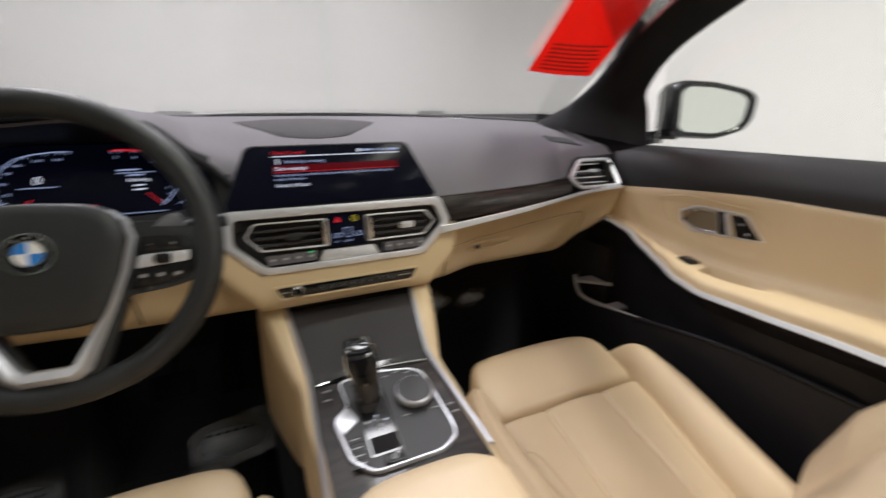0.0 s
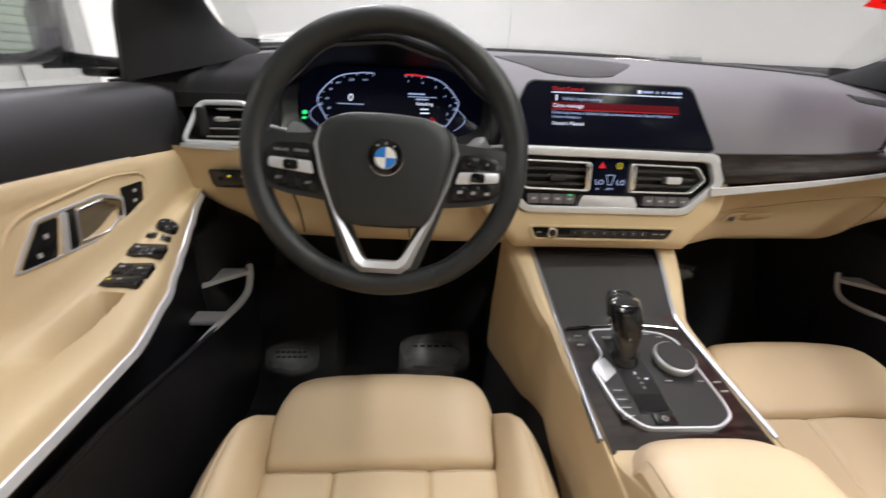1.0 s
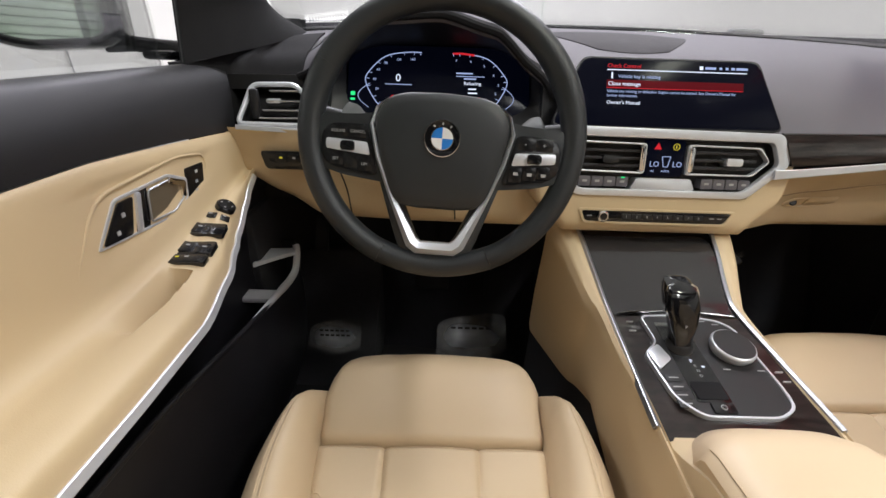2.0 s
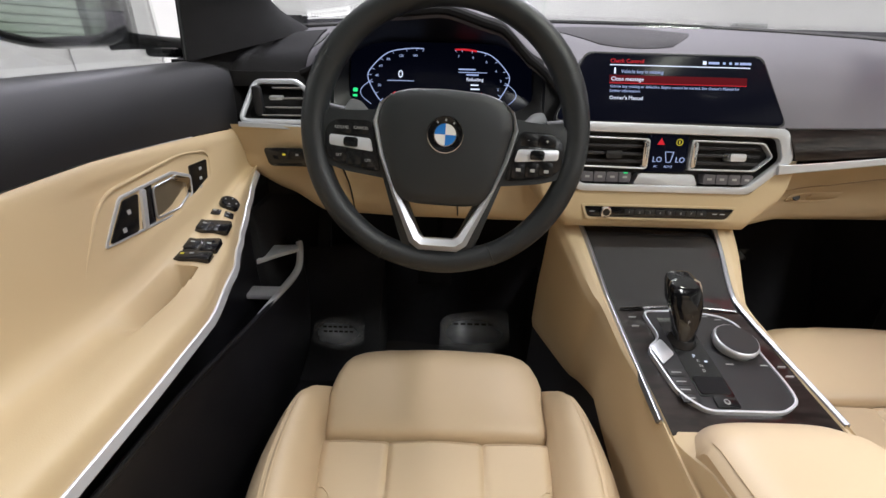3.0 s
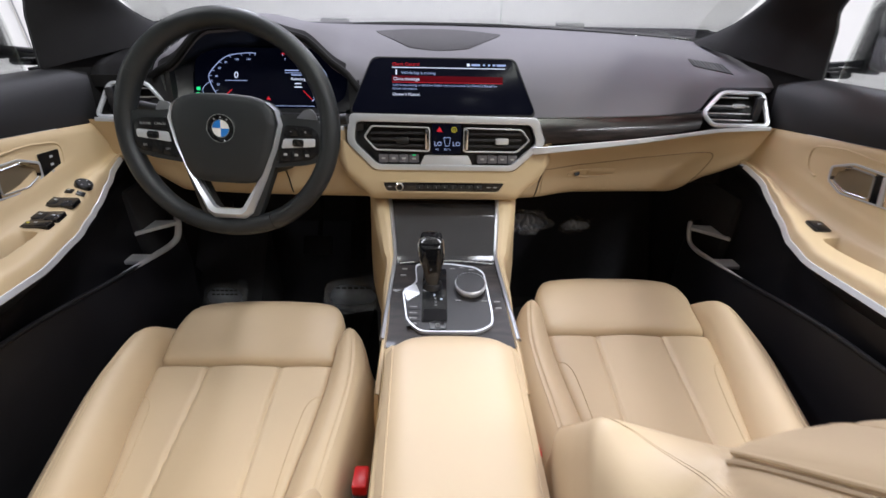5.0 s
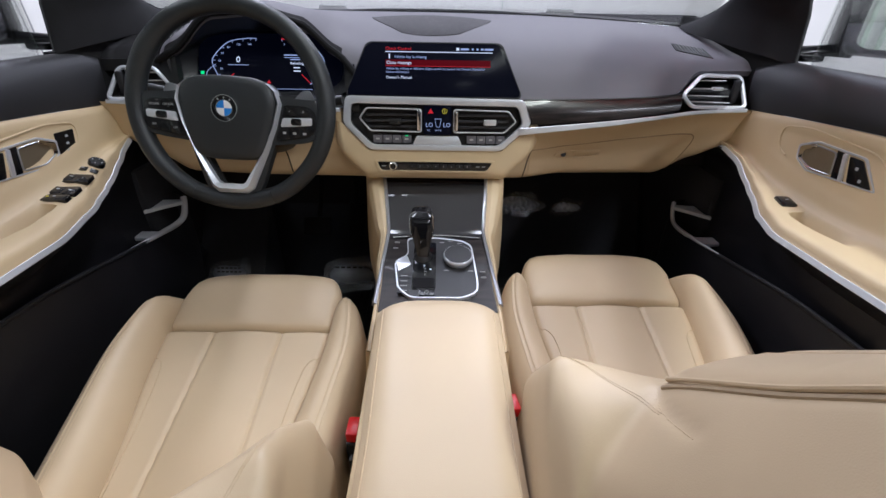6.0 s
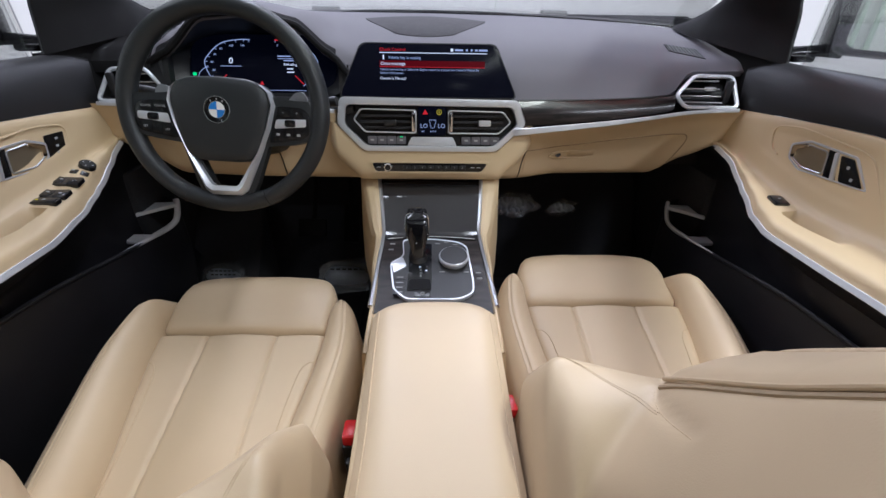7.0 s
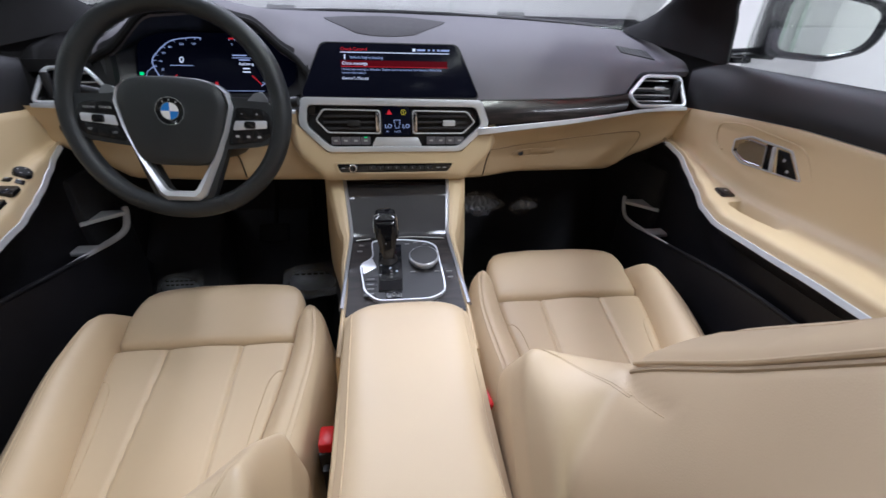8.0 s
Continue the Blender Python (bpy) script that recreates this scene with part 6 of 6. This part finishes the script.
            if abs(mid(u, c).x) > x:
                lo = c
            else:
                hi = c
        p = mid(u, lo)
        ey = (mid(u + 0.006, lo) - mid(u - 0.006, lo)).normalized()
        ex = (mid(u, lo - 0.02) - mid(u, lo + 0.02)).normalized() * s
        nz = ex.cross(ey).normalized()
        if nz.z < 0:
            nz = -nz
        ex = ey.cross(nz).normalized()
        return Matrix(((ex.x, ey.x, nz.x, p.x), (ex.y, ey.y, nz.y, p.y), (ex.z, ey.z, nz.z, p.z), (0, 0, 0, 1)))

    def key(name, x, y, wx, wy, parent, h=0.004):
        L = ledge(x, y)
        k = part(name, box(0, 0, h / 2, wx, wy, h, 0.0012, L), SHEEN, parent)
        part("switch_mark", box(s * 0.002, 0.003, h, 0.005, 0.0025, 0.0006, 0, L), PRINT, k, smooth=0)
        return k

    def surround(x, y, wx, wy):
        return part("switch_bezel", plate(rounded(rect(-wx / 2, -wy / 2, wx / 2, wy / 2), 0.004), ledge(x, y), -0.004, 0.0034, 0.0010), GLOSS, d, "black switch bezel")
    if s < 0:
        L = ledge(0.683, 0.652)
        mk = part("mirror_knob", lathe([(0.0, 0.007), (0.0120, 0.007), (0.0140, 0.005), (0.0145, -0.002)], L, 28), SHEEN, d, "round black mirror switch")
        for a in range(4):
            part("knob_mark", plate(rect(-0.001, 0.007, 0.001, 0.009), L @ pose(0, 0, 0, 0, 0, 90 * a), 0.0068, 0.0075), PRINT, mk, smooth=0)
        for x, y in ((0.674, 0.627), (0.691, 0.626)):
            key("mirror_key", x, y, 0.013, 0.012, d, 0.003)
        bz = surround(0.679, 0.590, 0.044, 0.028)
        for x in (0.6685, 0.6895):
            key("window_switch", x, 0.590, 0.019, 0.022, bz, 0.0048)
        bz = surround(0.674, 0.547, 0.044, 0.028)
        for x in (0.6635, 0.6845):
            key("window_switch", x, 0.547, 0.019, 0.022, bz, 0.0048)
        bz = surround(0.672, 0.521, 0.044, 0.019)
        key("lock_switch", 0.672, 0.521, 0.038, 0.014, bz, 0.0046)
        part("switch_lamp", box(-0.013, 0.002, 0.0048, 0.004, 0.002, 0.001, 0, ledge(0.672, 0.521)), YELLOW_GLOW, bz, smooth=0)
    else:
        bz = surround(0.677, 0.540, 0.026, 0.034)
        key("window_switch", 0.677, 0.540, 0.021, 0.027, bz, 0.0050)
    # window glass and outer waist seal
    g = part("window_glass", box(s * 0.785, 0.16, 1.16, 0.004, 1.18, 0.44, 0, pose(0, 0, 0)), GLASS, d, "clear door window glass")
    g.visible_shadow = False
    part("waist_seal", box(s * 0.797, 0.2, 0.943, 0.012, 1.25, 0.010, 0.003), BLACK, d)
    part("outer_skin", box(s * 0.848, 0.2, 0.925, 0.085, 1.3, 0.05, 0.02), PAINT, d, "white painted door shoulder")
    return d


car_door(-1)
car_door(1)


# ---------------- wing mirrors ----------------
def wing_mirror(s):
    word = "driver" if s < 0 else "passenger"
    m = thing("wing_mirror", s * 0.84, 0.80, 0.95, f"white and black wing mirror on the {word} door", "mirror", "wing mirrors")
    a, b = Vector((s * 0.848, 0.771, 1.045)), Vector((s * 1.048, 0.693, 1.04))
    ax = (b - a)
    ax.normalize()
    up = Vector((0, 0.06, 1)).normalized()
    nrm = ax.cross(up) if s > 0 else -ax.cross(up)
    nrm.normalize()
    if nrm.y > 0:
        nrm = -nrm
    outline = [(0.0, 0.052), (0.02, 0.070), (0.10, 0.068), (0.185, 0.052), (0.212, 0.035), (0.205, -0.02), (0.185, -0.045), (0.12, -0.066), (0.02, -0.062), (0.0, -0.05)]
    ol = rounded(outline, 0.02, 4)

    def ring(f, depth):
        return [a + ax * (0.106 + (x - 0.106) * f) + up * (y * f) + nrm * depth for x, y in ol]
    part("frame", solid_loft([ring(0.81, -0.004), ring(0.815, 0.003), ring(0.86, 0.010), ring(0.94, 0.011), ring(1.0, 0.006), ring(1.03, -0.006), ring(1.035, -0.028), ring(1.03, -0.062)], caps=False), MIRRORBLACK, m, "gloss black mirror rim")
    bm = bmesh.new()
    bm.faces.new([bm.verts.new(p) for p in ring(0.82, 0.0015)])
    part("glass", bm, MIRROR, m, "silvered mirror glass", 0)
    part("shell", solid_loft([ring(1.0, -0.045), ring(1.01, -0.06), ring(0.95, -0.09), ring(0.7, -0.12), ring(0.3, -0.135)]), PAINT, m, "white painted mirror shell")
    part("foot", tube([(s * 0.772, 0.800, 0.975), (s * 0.81, 0.798, 0.982), (s * 0.845, 0.794, 0.986), (s * 0.885, 0.785, 0.988)], [0.020, 0.014, 0.013, 0.018], 14, flat=0.7), MIRRORBLACK, m, "gloss black mirror arm")
    part("foot_cap", box(s * 0.800, 0.800, 0.972, 0.05, 0.07, 0.014, 0.006), MIRRORBLACK, m)
    return m


wing_mirror(-1)
wing_mirror(1)

# ---------------- loose things ----------------
tagm = thing("paper_tag", 0.56, 0.86, 1.13, "red paper notice taped inside the windscreen", "notice")
# corners on the windscreen's inside
TL, TR, BR, BL = Vector((0.452, 0.700, 1.235)), Vector((0.640, 0.690, 1.245)), Vector((0.645, 0.850, 1.125)), Vector((0.483, 0.876, 1.134))
TL = BL + (TL - BL) * 1.25
TR = BR + (TR - BR) * 1.25


def tag_fn(u, v):
    return BL.lerp(BR, u).lerp(TL.lerp(TR, u), v) + Vector((0, -0.004 * math.sin(3 * v + 1), -0.003 * math.sin(math.pi * u)))


part("sheet", sheet(tag_fn, 8, 8, 0.0006, (0, -0.5, -1)), RED, tagm)
for k in range(7):
    v = 0.07 + k * 0.05
    part("print_line", ribbon([tag_fn(0.10 + (0.78 - 0.05 * (k % 3)) * t / 4, v) + Vector((0, -0.0012, -0.0016)) for t in range(5)], 0.0035, 0.0004, (0, -0.6, 1)), TAGPRINT, tagm, smooth=0)

vp = thing("identity_plate", -0.60, 1.06, 1.03, "small pale plate with dark print behind the windscreen", "plate")
VP = pose(-0.600, 1.045, 1.0335, 8, -3, 6)
part("card", plate(rounded(rect(-0.045, -0.008, 0.045, 0.008), 0.002), VP, 0.0, 0.0012), WHITE, vp)
for k in range(13):
    part("print_bar", plate(rect(-0.038 + 0.006 * k, -0.003, -0.0345 + 0.006 * k, 0.0035), VP, 0.0011, 0.0016), BLACK, vp, smooth=0)

# floor mats
for cx, lab in ((-0.40, "black floor mat on the driver side carpet"), (0.42, "black floor mat on the passenger side carpet")):
    single("floor_mat", sheet(lambda u, v, cx=cx: Vector((cx - 0.20 + 0.40 * u, 0.55 + 0.42 * v, 0.226 + 0.10 * max(0, v - 0.72) ** 1.5 + 0.002 * math.sin(9 * u + 5 * v))), 20, 20, 0.006), MAT_RUBBER, lab, "floor mat", group="floor mats")


# crumpled clear film left on the floor
def film_thing(cx, cy, z, w, h, tilt, seed, label, crumple=0.0012, print_rows=0):
    def fn(u, v):
        a = 2 * math.pi * u
        square = 1 / (abs(math.cos(a)) ** 5 + abs(math.sin(a)) ** 5) ** 0.2
        r = v * (square + 0.06 * noise.noise(Vector((2 * math.cos(a) + seed, 2 * math.sin(a), 1.0))) if print_rows else 0.80 + 0.5 * noise.noise(Vector((1.3 * math.cos(a) + seed, 1.3 * math.sin(a), 5.0))) + 0.08 * noise.noise(Vector((4 * math.cos(a) + seed, 4 * math.sin(a), 1.0))))
        x, y = r * w * 0.5 * math.cos(a), r * h * 0.5 * math.sin(a)
        n = noise.noise(Vector((x * 18 + seed, y * 14, 0.3))) * 0.007 + abs(noise.noise(Vector((x * 70 + seed, y * 45, 2.3)))) * crumple
        return pose(cx, cy, z, tilt) @ Vector((x, y + 0.15 * x, n + 0.004))
    film = thing("plastic_film", cx, cy, z, label, "plastic film")
    part("sheet", sheet(fn, 72, 26), FILM, film, "", 30)
    for k in range(print_rows * 6):
        row, col = divmod(k, 6)
        x0 = -0.30 * w + 0.10 * w * col + 0.02 * w * row
        part("print_bar", plate(rect(x0, 0.16 * h - 0.13 * h * row, x0 + 0.07 * w, 0.21 * h - 0.13 * h * row), pose(cx, cy, z, tilt), 0.0085, 0.009), DARK, film, smooth=0)


# driver side sheets lie where the painted sheen shows on the mats
film_thing(-0.597, 0.847, 0.358, 0.125, 0.085, 48, 1.0, "clear printed protective film on the driver footrest", 0.0006, 2)
film_thing(-0.258, 0.948, 0.290, 0.190, 0.115, 42, 3.0, "clear printed protective film by the accelerator pedal", 0.0006, 1)
film_thing(0.285, 1.082, 0.485, 0.20, 0.10, 62, 7.0, "clear loose protective film in the passenger footwell", 0.012)
film_thing(0.45, 1.082, 0.478, 0.13, 0.07, 62, 9.0, "clear loose protective film in the passenger footwell", 0.012)

# pedals
ped = thing("pedal_set", -0.35, 1.02, 0.36, "black rubber pedals under the dashboard", "pedals")
part("brake_pedal", box(0, 0, 0, 0.09, 0.02, 0.06, 0.006, pose(-0.37, 1.02, 0.43, -35)), PILLAR, ped)
part("accelerator_pedal", box(0, 0, 0, 0.05, 0.02, 0.13, 0.006, pose(-0.25, 1.055, 0.43, -35)), PILLAR, ped)
part("pedal_arm", tube([(-0.37, 1.03, 0.43), (-0.36, 1.09, 0.54), (-0.36, 1.10, 0.66)], 0.008, 6), PILLAR, ped)
part("pedal_arm", tube([(-0.25, 1.065, 0.45), (-0.25, 1.10, 0.54), (-0.26, 1.10, 0.66)], 0.008, 6), PILLAR, ped)


# footrest and raised toe boards under the films
def wedge(cx, w, y0, z0, y1, z1, label):
    rings = [[(cx - w / 2, y0, 0.21), (cx - w / 2, y0, z0), (cx - w / 2, y1, z1), (cx - w / 2, y1, 0.21)], [(cx + w / 2, y0, 0.21), (cx + w / 2, y0, z0), (cx + w / 2, y1, z1), (cx + w / 2, y1, 0.21)]]
    part("footrest", solid_loft(rings), CARPET, CAR, label)


wedge(-0.60, 0.20, 0.78, 0.27, 1.0, 0.515, "black carpeted footrest")
wedge(0.42, 0.56, 0.98, 0.24, 1.165, 0.63, "black carpeted footrest")
